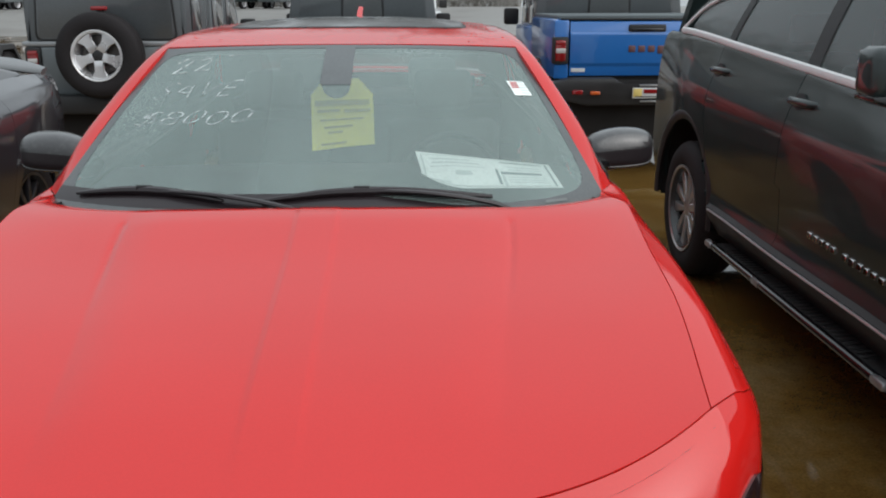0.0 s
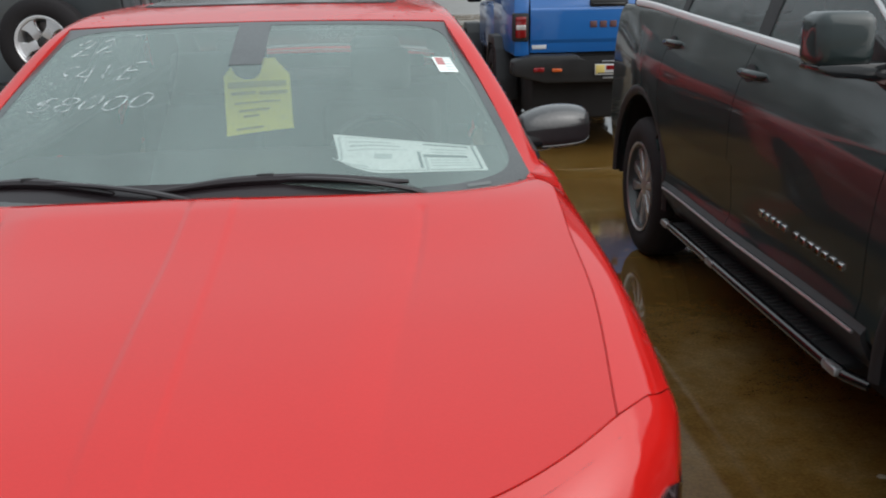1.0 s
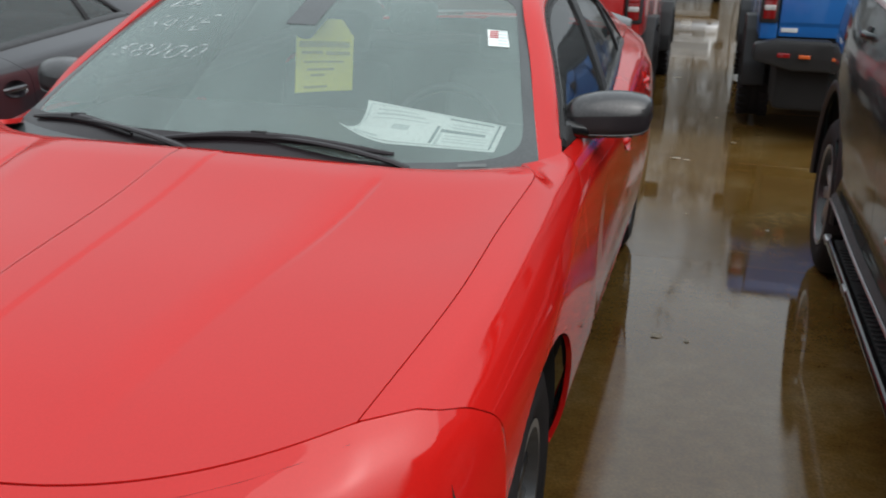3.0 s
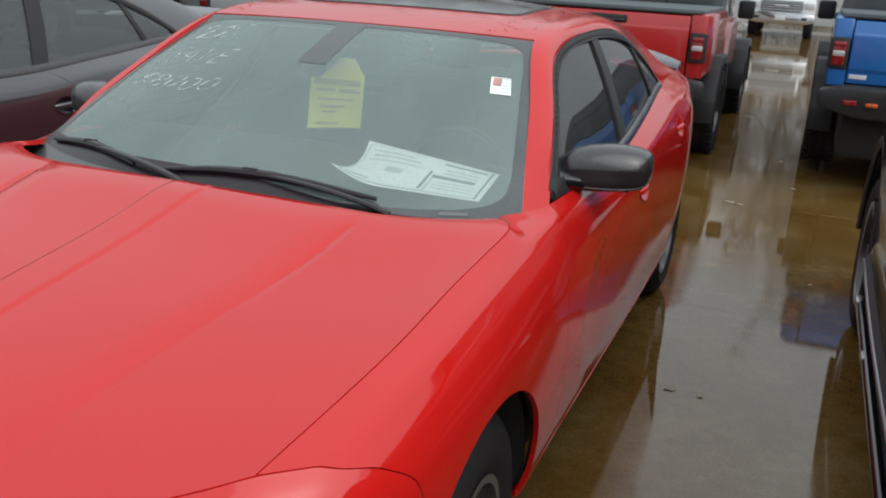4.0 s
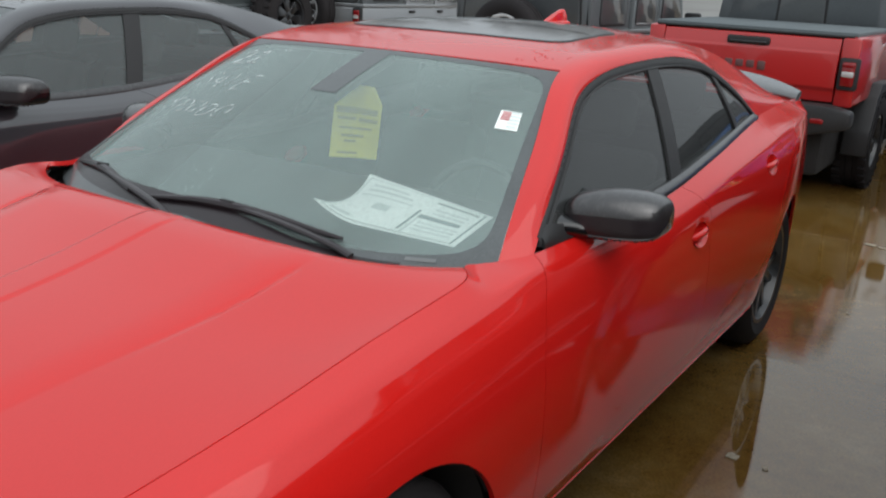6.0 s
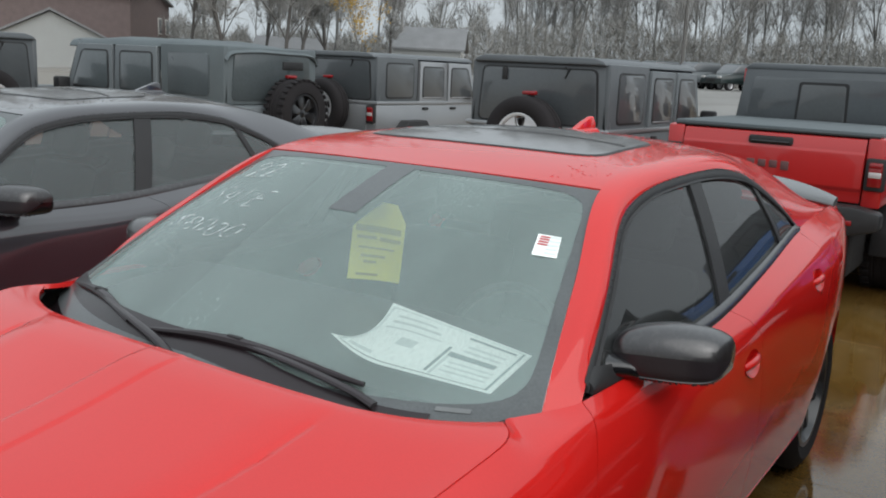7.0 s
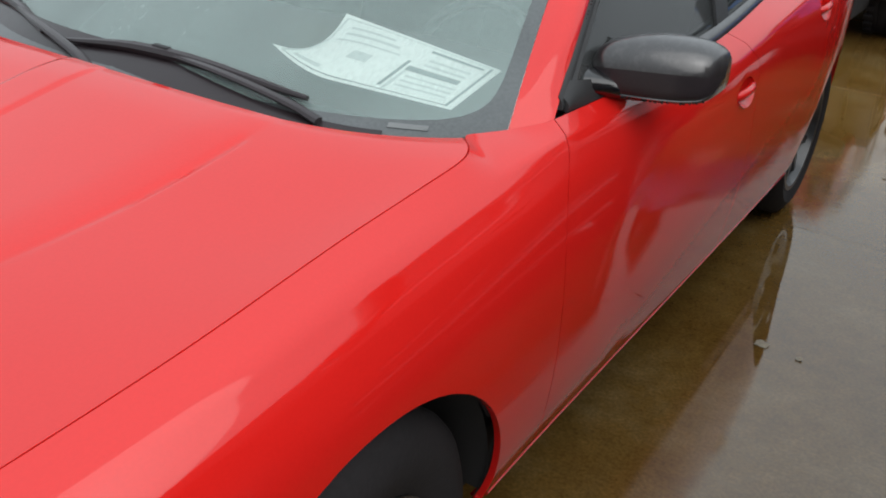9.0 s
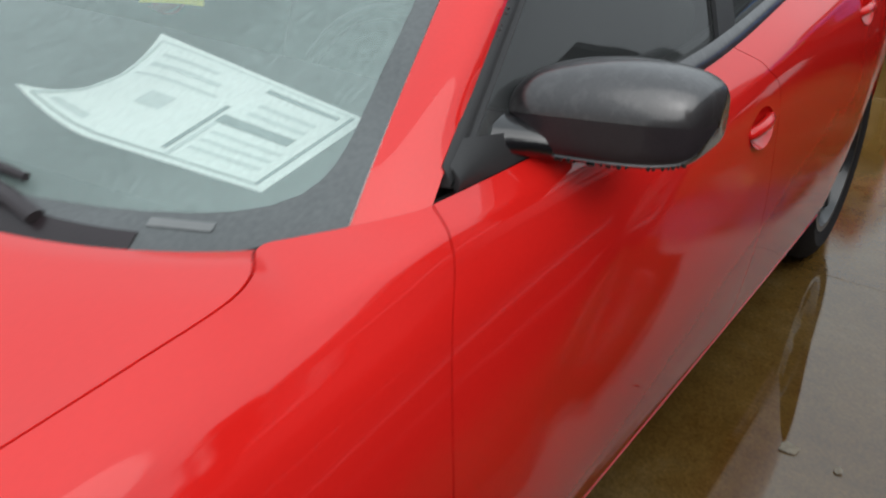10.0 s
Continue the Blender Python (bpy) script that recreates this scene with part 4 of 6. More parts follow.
    for b0, b1, pivot, grip in ((-0.21, 0.58, 0.63, 0.13), (-0.90, -0.34, -0.05, -0.64)):
        arm = new("wiper")
        arm.parent = car
        blade = [on(b0 + (b1 - b0) * k / 16, 0.008 + 0.038 * math.sin(math.pi * k / 16), 0.012) for k in range(17)]
        part("wiper_blade", tube(blade, [0.004 + 0.009 * math.sin(math.pi * (k + 1) / 18) for k in range(17)], 8), COWL, arm)
        limb = [on(pivot + (grip - pivot) * k / 10, -0.045 + 0.095 * (k / 10) ** 0.7, 0.010 + 0.016 * math.sin(math.pi * k / 10)) for k in range(11)]
        part("wiper_arm", tube(limb, [0.013 - 0.0005 * k for k in range(11)], 8, None, 0.6), COWL, arm)
        part("blade_clip", box(-0.022, 0.022, -0.007, 0.007, -0.006, 0.007, 0.003, None, 2, Matrix.Translation(on(grip, 0.05, 0.018))), TRIM, arm)
    return car


sedan("red_sedan", "red four-door sedan with misted windshield and black door mirrors", pose(0, 0, 0), RED)


# ---- sport utility, pickups and off-roaders ----
SUV_SIDE = [
    spline((-0.85, 0.84, 1.05), (-0.3, 0.873, 1.16), (0.5, 0.888, 1.215), (1.48, 0.893, 1.275), (2.4, 0.888, 1.33), (3.2, 0.875, 1.375), (3.85, 0.84, 1.38)),
    spline((-0.85, 0.88, 1.00), (-0.3, 0.900, 1.11), (0.5, 0.910, 1.165), (1.48, 0.910, 1.235), (2.4, 0.906, 1.28), (3.2, 0.90, 1.32), (3.85, 0.88, 1.32)),
    spline((-0.85, 0.90, 0.86), (0.0, 0.962, 0.96), (1.48, 0.970, 1.03), (3.0, 0.966, 1.08), (3.85, 0.91, 1.10)),
    spline((-0.85, 0.90, 0.75), (0.0, 0.974, 0.80), (1.48, 0.972, 0.80), (3.0, 0.974, 0.84), (3.85, 0.92, 0.85)),
    spline((-0.85, 0.90, 0.60), (0.0, 0.970, 0.62), (0.7, 0.964, 0.61), (2.3, 0.964, 0.61), (3.0, 0.970, 0.64), (3.85, 0.92, 0.65)),
    spline((-0.85, 0.88, 0.45), (0.0, 0.950, 0.47), (0.7, 0.976, 0.50), (1.5, 0.985, 0.505), (2.3, 0.978, 0.51), (3.0, 0.95, 0.47), (3.85, 0.90, 0.50)),
    spline((-0.85, 0.84, 0.34), (0.0, 0.90, 0.36), (1.5, 0.90, 0.36), (3.0, 0.90, 0.36), (3.85, 0.86, 0.40)),
]
suv_top = spline((0.555, 0.880, 1.278), (0.81, 0.815, 1.405), (1.3, 0.745, 1.60), (2.0, 0.735, 1.645), (2.8, 0.745, 1.63), (3.3, 0.79, 1.54), (3.52, 0.865, 1.40))


def suv_point(y, s):
    i = min(5, int(s))
    f = s - i
    p = [SUV_SIDE[min(6, max(0, k))](y) for k in (i - 1, i, i + 1, i + 2)]
    q = 0.5 * (2 * p[1] + (p[2] - p[0]) * f + (2 * p[0] - 5 * p[1] + 4 * p[2] - p[3]) * f * f + (3 * p[1] - p[0] - 3 * p[2] + p[3]) * f**3)
    return Vector((float(q[0]), y, float(q[1])))


def suv_pane(y, f, inset=0.008):
    lo, hi = SUV_SIDE[0](y), suv_top(y)
    return Vector((lo[0] * (1 - f) + hi[0] * f + 0.01 * 4 * f * (1 - f) - inset, y, lo[1] * (1 - f) + hi[1] * f))


def suv_arch(p):
    return any(math.hypot(p.y - ay, max(0.0, p.z - 0.42)) < 0.496 for ay in (-0.12, 3.0))


def suv_snap(p):
    for ay in (-0.12, 3.0):
        dy, dz = p.y - ay, max(0.0, p.z - 0.42)
        r = math.hypot(dy, dz)
        if 0 < r and abs(r - 0.50) < 0.035:
            return Vector((p.x, ay + dy * 0.50 / r, p.z - dz + dz * 0.50 / r))
    return p


def suv(name, label, m):
    """A tall black estate: body panels, glass, chrome belt line, running boards, wheels."""
    car = thing(name, label, "car", m)

    def pair(nm, bm, material, lab=""):
        other = flip(bm)
        return part(nm, bm, material, car, lab), part(nm, other, material, car, lab)

    cuts = {"nose": lambda s: -0.80, "door": lambda s: 0.50 - 0.03 * math.sin(s), "post": lambda s: 1.60 + 0.02 * s * (s < 3), "back": lambda s: 2.66 - 0.06 * max(0, s - 2.5) * 1.6, "tail": lambda s: 3.84}
    for nm, a, b, nu in (("front_wing", "nose", "door", 90), ("front_door", "door", "post", 50), ("rear_door", "post", "back", 50), ("rear_quarter", "back", "tail", 84)):
        fa, fb = cuts[a], cuts[b]
        pair(nm, sheet(lambda u, v: suv_point(fa(5.0 * v) * (1 - u) + fb(5.0 * v) * u, 5.0 * v), nu, 72, 0.014, 0.0025, None, suv_arch, None, suv_snap), BLACK_PAINT)
    pair("sill_cladding", sheet(lambda u, v: suv_point(0.46 + 2.0 * u, 4.75 + 1.25 * v) + Vector((0.020 * (step(0, 0.18, v) - 0.6 * step(0.5, 1, v)), 0, 0.012)), 20, 14, 0.02), TRIM)
    pair("sill_strip", tube([suv_point(0.50 + 1.92 * k / 24, 5.0) + Vector((0.024, 0, 0.012)) for k in range(25)], 0.006, 6), MACHINED, "thin bright strip along the cladding")
    pair("inner_panel", sheet(lambda u, v: suv_point(-0.7 + 4.5 * u, 0.15 + 5.7 * v) - Vector((0.026, 0, 0.012)), 100, 20, 0, 0, None, suv_arch, None, suv_snap), UNDER)
    part("floor_pan", box(-0.80, 0.80, -0.6, 3.7, 0.20, 0.42, 0.05), UNDER, car)
    for ay in (-0.12, 3.0):
        flare = sheet(lambda u, v: Vector((0.972 + 0.014 * math.sin(math.pi * v) - 0.006, ay + (0.492 + 0.06 * v) * math.cos(math.pi * (1.02 - 1.04 * u)), 0.42 + (0.492 + 0.06 * v) * math.sin(math.pi * (1.02 - 1.04 * u)))), 40, 5, 0.03)
        pair("arch_flare", flare, TRIM)
        house = bmesh.new()
        sheet(lambda u, v: Vector((0.52 + 0.42 * v, ay + 0.515 * math.cos(math.pi * (1.03 - 1.06 * u)), 0.42 + 0.515 * math.sin(math.pi * (1.03 - 1.06 * u)))), 24, 2, 0, 0, house)
        sheet(lambda u, v: Vector((0.52, ay + 0.515 * v * math.cos(math.pi * (1.03 - 1.06 * u)), 0.42 + 0.515 * v * math.sin(math.pi * (1.03 - 1.06 * u)))), 24, 2, 0, 0, house)
        pair("wheel_house", house, UNDER)
        r = 0.380 if ay < 1 else 0.392
        for s in (1, -1):
            wheel(car, s * 0.838, ay, r, r, 0.255, 0.242, MACHINED, "twin", s)
    part("bonnet", sheet(lambda u, v: (lambda y, w: Vector((float(SUV_SIDE[0](y)[0]) * w * 0.995, y, float(SUV_SIDE[0](y)[1]) + 0.03 * (1 - abs(w) ** 3))))(-0.80 + 1.30 * u, 2 * v - 1), 24, 30, 0.02), BLACK_PAINT, car)
    part("front_bumper", sheet(lambda u, v: (lambda w: Vector(((0.90 - 0.03 * v) * w, -0.90 + 0.18 * abs(w) ** 3 - 0.02 * math.sin(math.pi * v), 1.02 - 0.68 * v)))(2 * u - 1), 30, 12, 0.05), BLACK_PAINT, car)
    part("roof", sheet(lambda u, v: (lambda y, w: Vector(((float(suv_top(y)[0]) - 0.03) * w, y, float(suv_top(y)[1]) + 0.055 + 0.05 * (1 - w * w))))(1.25 + 2.15 * u, 2 * v - 1), 24, 24, 0.02), BLACK_PAINT, car)
    pair("roof_side", sheet(lambda u, v: (lambda y: suv_pane(y, 1.0, 0.0) + Vector((-0.035 * v, 0, 0.055 * v * step(0.5, 1.1, y))))(0.57 + 2.93 * u), 40, 4, 0.01), BLACK_PAINT)
    ws = part("windshield", sheet(lambda u, v: (lambda w: Vector(((0.685 - 0.075 * v) * w, 0.34 + 0.91 * v + 0.13 * abs(w) ** 2.5 * (1 - v), 1.255 + 0.435 * v - 0.005 * abs(w))))(2 * u - 1), 24, 16, 0.004), MISTED_SIDE, car)
    ws.visible_shadow = False
    pair("front_pillar", sheet(lambda u, v: Vector((0.680 - 0.075 * u, 0.455 + 0.80 * u, 1.258 + 0.435 * u)).lerp(suv_pane(0.535 + 0.77 * u, 1.0, -0.004) + Vector((0, 0, 0.012)), v), 18, 6, 0.012), BLACK_PAINT)
    part("tailgate", sheet(lambda u, v: (lambda w: Vector(((0.88 - 0.12 * v * v) * w, 3.92 - 0.06 * abs(w) ** 4 - 0.38 * max(0, v - 0.55) , 0.42 + 1.27 * v)))(2 * u - 1), 24, 24, 0.05), BLACK_PAINT, car)
    for ya, yb, ta, tb, material in ((0.60, 1.55, 0.0, 0.04, MISTED_SIDE), (1.66, 2.58, 0.04, -0.02, MISTED_SIDE), (2.66, 3.40, -0.02, -0.10, MISTED_SIDE)):
        for gl in pair("side_window", sheet(lambda u, v: suv_pane(ya + (yb - ya) * u + v * (ta * (1 - u) + tb * u), 0.02 + 0.95 * v, 0.012), 16, 10, 0.004), material):
            gl.visible_shadow = False
    pair("window_post", sheet(lambda u, v: suv_pane(1.55 + 0.11 * u + 0.04 * v, v, 0.006), 3, 8, 0.01), TRIM)
    pair("window_post", sheet(lambda u, v: suv_pane(2.58 + 0.08 * u - 0.02 * v, v, 0.006), 3, 8, 0.01), TRIM)
    belt = tube([suv_pane(0.66 + 2.84 * k / 30, 0.0, -0.004) + Vector((0, 0, 0.012)) for k in range(31)], 0.015, 8, None, 1.3)
    pair("chrome_belt_trim", belt, BRIGHT)
    pair("chrome_window_trim", tube([suv_pane(0.68, 0.0, -0.003) + Vector((0, 0, 0.012)), suv_pane(0.62, 0.04, -0.003) + Vector((0, 0, 0.006)), suv_pane(0.582, 0.22, -0.003), suv_pane(0.563, 0.5, -0.004), suv_pane(0.566, 0.85, -0.004)] + [suv_pane(0.59 + 2.91 * k / 40, 1.0, -0.004) - Vector((0, 0, 0.008)) for k in range(41)], 0.010, 8), BRIGHT)
    def skin(y, z):
        return next(suv_point(y, 0.02 * k).x for k in range(260) if suv_point(y, 0.02 * k).z < z)
    for hy, hz in ((1.535, 1.165), (2.565, 1.218)):
        hx = skin(hy, hz)
        h = tube([(hx - 0.015, hy - 0.12, hz), (hx + 0.012, hy - 0.09, hz), (hx + 0.022, hy, hz + 0.002), (hx + 0.016, hy + 0.09, hz), (hx - 0.015, hy + 0.12, hz)], [0.010, 0.017, 0.019, 0.017, 0.010], 10)
        pair("door_handle", h, BLACK_PAINT)
        pair("handle_recess", sheet(lambda u, v: Vector((hx + 0.004 - 0.22 * 0.04 * v * math.sin(2 * math.pi * u), hy + 0.03 + 0.055 * v * math.cos(2 * math.pi * u), hz + 0.036 * v * math.sin(2 * math.pi * u))), 20, 2, 0), TRIM)
    # running board
    for s in (1, -1):
        board = new("running_board")
        board.parent = car
        bar = lambda bm: bm if s > 0 else flip(bm)
        part("step_plate", bar(box(0.885, 0.985, 0.60, 2.34, 0.330, 0.357, 0.010)), TRIM, board)
        part("edge_tube", bar(tube([(0.92, 0.50, 0.325), (0.97, 0.55, 0.338), (0.985, 0.65, 0.345), (0.985, 2.30, 0.345), (0.97, 2.38, 0.34), (0.92, 2.44, 0.33)], 0.020, 10)), GLOSS_BLACK, board)
        for k in range(34):
            y = 0.78 + 0.042 * k
            if 1.62 < y < 1.78:
                continue
            part("tread_rib", bar(box(0.895, 0.965, y, y + 0.018, 0.356, 0.364, 0.003, None, 1)), TRIM, board)
        for y in (0.60, 1.70, 2.36):
            part("chrome_band", bar(box(0.972, 1.007, y - 0.045, y + 0.045, 0.330, 0.362, 0.010)), MACHINED, board)
        part("bracket", bar(box(0.80, 0.95, 1.0, 1.08, 0.31, 0.36, 0.01)), UNDER, board)
    # mirrors
    for s in (1, -1):
        hub = new("door_mirror")
        hub.parent = car
        put = lambda nm, bm, mt: part(nm, bm if s > 0 else flip(bm), mt, hub)
        body = box(0.945, 1.127, 0.62, 0.765, 1.268, 1.432, 0.040, None, 4)
        put("mirror_body", body, BLACK_PAINT)
        put("mirror_skirt", prism([(0.90, 1.235), (1.06, 1.245), (1.120, 1.266), (1.120, 1.282), (0.90, 1.286)], "y", 0.618, 0.75, 0.005), GLOSS_BLACK)
        put("mirror_arm", box(0.86, 0.96, 0.64, 0.74, 1.228, 1.280, 0.02), GLOSS_BLACK)
        put("mirror_sail", prism([(0.585, 1.225), (0.80, 1.240), (0.79, 1.36), (0.60, 1.275)], "x", 0.866, 0.884, 0.004), TRIM)
        put("mirror_glass", box(0.965, 1.11, 0.757, 0.763, 1.29, 1.415, 0.001), CHROME)
    # round badge and the lettering of the door as plain bars
    for s in (1, -1):
        badge = new("badge")
        badge.parent = car
        mv = Matrix.Translation((s * skin(0.435, 1.078), 0.435, 1.078)) @ Matrix.Rotation(0 if s > 0 else math.pi, 4, "Z") @ Matrix.Rotation(radians(-14), 4, "Y")
        part("badge_ring", lathe([(0.028, 0.0), (0.036, 0.002), (0.037, 0.006), (0.034, 0.009), (0.031, 0.008), (0.028, 0.004)], 28, None, mv), BRIGHT, badge)
        part("badge_face", lathe([(0, 0.006), (0.031, 0.006), (0.031, 0.0)], 24, None, mv), BADGE_DARK, badge)
        for z0, z1, w in ((0.006, 0.014, 0.018), (-0.012, -0.002, 0.022)):
            part("badge_bar", box(0.005, 0.008, -w, w, z0, z1, 0.001, None, 1, mv), BRIGHT, badge)
        rng = random.Random(5)
        y = 0.635
        for k in range(12):
            w = rng.uniform(0.034, 0.046)
            if k == 7:
                y += 0.045
            z = 0.660 + 0.012 * (y - 0.62) / 0.6
            x = suv_point(y, 3.85).x
            part("letter_bar", box(s * x - 0.011, s * x + 0.009, y, y + w * 0.8, z - 0.014 + rng.uniform(0, 0.006), z + 0.014, 0.002, None, 1), CHROME, badge)
            y += w + 0.012
    part("dashboard", box(-0.8, 0.8, 0.75, 1.1, 0.95, 1.16, 0.06), TRIM, car)
    seat_at = [(-0.4, 1.75), (0.4, 1.75), (-0.4, 2.65), (0.4, 2.65)]
    for sx, sy in seat_at:
        st = new("seat")
        st.parent = car
        part("backrest", box(sx - 0.25, sx + 0.25, sy, sy + 0.14, 0.7, 1.30, 0.05), FABRIC, st)
        part("headrest", box(sx - 0.13, sx + 0.13, sy + 0.02, sy + 0.12, 1.34, 1.50, 0.04), FABRIC, st)
    return car


suv("black_suv", "black sport utility vehicle with chrome window trim and running boards", pose(2.77, 0, 0))


def tail_lamp(car, x, z, lit=False):
    lamp = new("tail_lamp")
    lamp.parent = car
    part("lamp_housing", box(x - 0.075, x + 0.075, -0.035, 0.04, z - 0.125, z + 0.125, 0.018), TRIM, lamp)
    part("red_lens", box(x - 0.050, x + 0.050, -0.048, 0.0, z - 0.095, z + 0.095, 0.014), LENS_RED, lamp)
    part("amber_lens", box(x - 0.046, x + 0.046, -0.052, -0.01, z + 0.050, z + 0.085, 0.006), LENS_RED, lamp)
    part("reverse_lens", box(x - 0.045, x + 0.045, -0.053, -0.01, z - 0.022, z + 0.022, 0.006), LENS_CLEAR, lamp)


def fender_flare(car, x, y, r, material=None):
    s = 1 if x > 0 else -1
    pts = [(-r - 0.05, -0.08), (-r - 0.02, 0.12), (-r * 0.75, r * 0.86), (-r * 0.45, r + 0.05), (r * 0.5, r + 0.05), (r * 0.95, r * 0.6), (r + 0.12, -0.06)]
    outer = [(y + a, 0.42 + b) for a, b in pts]
    inner = [(y + a * 0.9, 0.42 + b * 0.9 - 0.01) for a, b in pts]
    part("fender_flare", prism(outer + inner[::-1], "x", min(s * 0.74, s * 0.95), max(s * 0.74, s * 0.95), 0.02), material or TRIM, car)


def offroad_front(car, y0, paint, tyre_r=0.41):
    """Bonnet, wings, grille and front wheels ahead of the windscreen base at y0."""
    part("bonnet", prism([(y0, 0.95), (y0, 1.24), (y0 + 1.25, 1.17), (y0 + 1.32, 1.10), (y0 + 1.32, 0.7), (y0, 0.7)], "x", -0.68, 0.68, 0.04), paint, car)
    part("grille", box(-0.66, 0.66, y0 + 1.31, y0 + 1.36, 0.72, 1.14, 0.03), paint, car)
    for k in range(7):
        part("grille_slot", box(-0.33 + 0.11 * k - 0.035, -0.33 + 0.11 * k + 0.035, y0 + 1.35, y0 + 1.368, 0.80, 1.06, 0.012), UNDER, car)
    part("front_bumper", box(-0.85, 0.85, y0 + 1.35, y0 + 1.62, 0.5, 0.68, 0.04), TRIM, car)
    for s in (1, -1):
        fender_flare(car, s * 0.9, y0 + 0.95, 0.46)
        wheel(car, s * 0.80, y0 + 0.95, tyre_r, tyre_r, 0.26, 0.225, DARK_ALLOY, "six", s, True)


def pickup(name, label, m, paint, lift=0.0):
    """An off-road crew-cab pickup seen from its tailgate; local y 0 is the tailgate, and it points along +y."""
    car = thing(name, label, "pickup truck", m, "pickups")
    part("bed_side", box(0.77, 0.86, 0.0, 1.62, 0.80, 1.34, 0.03), paint, car)
    part("bed_side", box(-0.86, -0.77, 0.0, 1.62, 0.80, 1.34, 0.03), paint, car)
    part("bed_floor", box(-0.78, 0.78, 0.02, 1.62, 0.78, 0.86, 0.01), UNDER, car)
    gate = part("tailgate", prism([(0.07, 0.83), (-0.010, 0.83), (-0.012, 0.915), (-0.030, 0.945), (-0.032, 1.205), (-0.022, 1.222), (-0.002, 1.318), (0.03, 1.326), (0.07, 1.32)], "x", -0.712, 0.712, 0.006), paint, car)
    part("tailgate_handle", box(-0.175, 0.175, -0.034, 0.0, 1.225, 1.295, 0.018), TRIM, gate, "black handle recess")
    part("handle_grip", box(-0.150, 0.150, -0.042, -0.020, 1.236, 1.262, 0.010), GLOSS_BLACK, gate)
    for k in range(4):
        part("badge_block", box(-0.17 + 0.09 * k, -0.105 + 0.09 * k, -0.038, -0.02, 1.045 - 0.015 * (k == 3), 1.105, 0.008), BADGE_DARK, gate)
    part("sticker", box(-0.695, -0.565, -0.0165, 0.0, 0.865, 0.900, 0.001), WHITE_PAINT, gate, "small white dealer sticker")
    part("bed_cover", box(-0.82, 0.82, 0.04, 1.66, 1.335, 1.375, 0.012), SOFT_TOP, car, "black roll-up bed cover")
    part("cover_rail", box(-0.80, 0.80, 0.0, 0.05, 1.332, 1.350, 0.006), TRIM, car)
    for s in (1, -1):
        part("corner_post", box(min(s * 0.718, s * 0.86), max(s * 0.718, s * 0.86), -0.012, 0.05, 0.80, 1.335, 0.02), paint, car)
        tail_lamp(car, s * 0.800, 1.06)
        part("side_marker", box(min(s * 0.845, s * 0.868), max(s * 0.845, s * 0.868), 0.02, 0.08, 1.13, 1.18, 0.006), LENS_ORANGE, car, "amber side marker")
        fender_flare(car, s * 0.9, 1.08, 0.47)
        wheel(car, s * 0.81, 1.08, 0.415, 0.415, 0.27, 0.225, DARK_ALLOY, "six", s, True)
    part("rear_bumper", prism([(-0.90, 0.65), (-0.90, 0.78), (-0.72, 0.82), (-0.30, 0.82), (-0.24, 0.74), (0.24, 0.74), (0.30, 0.82), (0.72, 0.82), (0.90, 0.78), (0.90, 0.65), (0.6, 0.57), (-0.6, 0.57)], "y", -0.20, 0.0, 0.03), TRIM, car)
    for s in (1, -1):
        part("reflector", box(s * 0.66 - 0.05, s * 0.66 + 0.05, -0.212, -0.19, 0.675, 0.715, 0.008), LENS_RED, car)
        part("tow_hook", box(s * 0.50 - 0.045, s * 0.50 + 0.045, -0.235, -0.19, 0.675, 0.705, 0.008), LENS_ORANGE, car, "orange tow hook")
    plate = part("number_plate", box(-0.155, 0.155, -0.222, -0.20, 0.640, 0.735, 0.003), WHITE_PAINT, car, "yellow and white temporary plate")
    part("plate_field", box(-0.150, -0.07, -0.2245, -0.221, 0.652, 0.728, 0.0005), PLATE, plate, "yellow field")
    for x0, x1, z0, z1 in ((-0.055, 0.140, 0.685, 0.722), (-0.13, 0.13, 0.652, 0.660)):
        part("plate_bar", box(x0, x1, -0.2255, -0.222, z0, z1, 0.0005), LENS_RED if z0 > 0.67 else TRIM, plate)
    for z, w in ((0.757, 0.09), (0.612, 0.08)):
        part("plate_light", box(-w, w, -0.214, -0.19, z - 0.008, z + 0.008, 0.003), ALLOY, car)
    # cab
    part("cab_body", box(-0.84, 0.84, 1.68, 3.35, 0.70, 1.22, 0.04), paint, car)
    part("cab_back", prism([(-0.83, 1.22), (0.83, 1.22), (0.75, 1.86), (-0.75, 1.86)], "y", 1.70, 1.78, 0.03), HARD_TOP, car)
    part("back_window", prism(rounded([(-0.72, 1.30), (0.72, 1.30), (0.66, 1.77), (-0.66, 1.77)], 0.06), "y", 1.690, 1.702, 0.004), DARK_GLASS_SOLID, car)
    part("slider_frame", prism(rounded([(-0.24, 1.33), (0.24, 1.33), (0.225, 1.735), (-0.225, 1.735)], 0.03), "y", 1.686, 1.692, 0.003), TRIM, car)
    part("sliding_pane", prism(rounded([(-0.215, 1.35), (0.215, 1.35), (0.20, 1.71), (-0.20, 1.71)], 0.03), "y", 1.682, 1.688, 0.002), PANE_GREY, car)
    part("cab_roof", prism([(-0.77, 1.84), (0.77, 1.84), (0.70, 1.90), (-0.70, 1.90)], "y", 1.69, 3.0, 0.02), HARD_TOP, car)
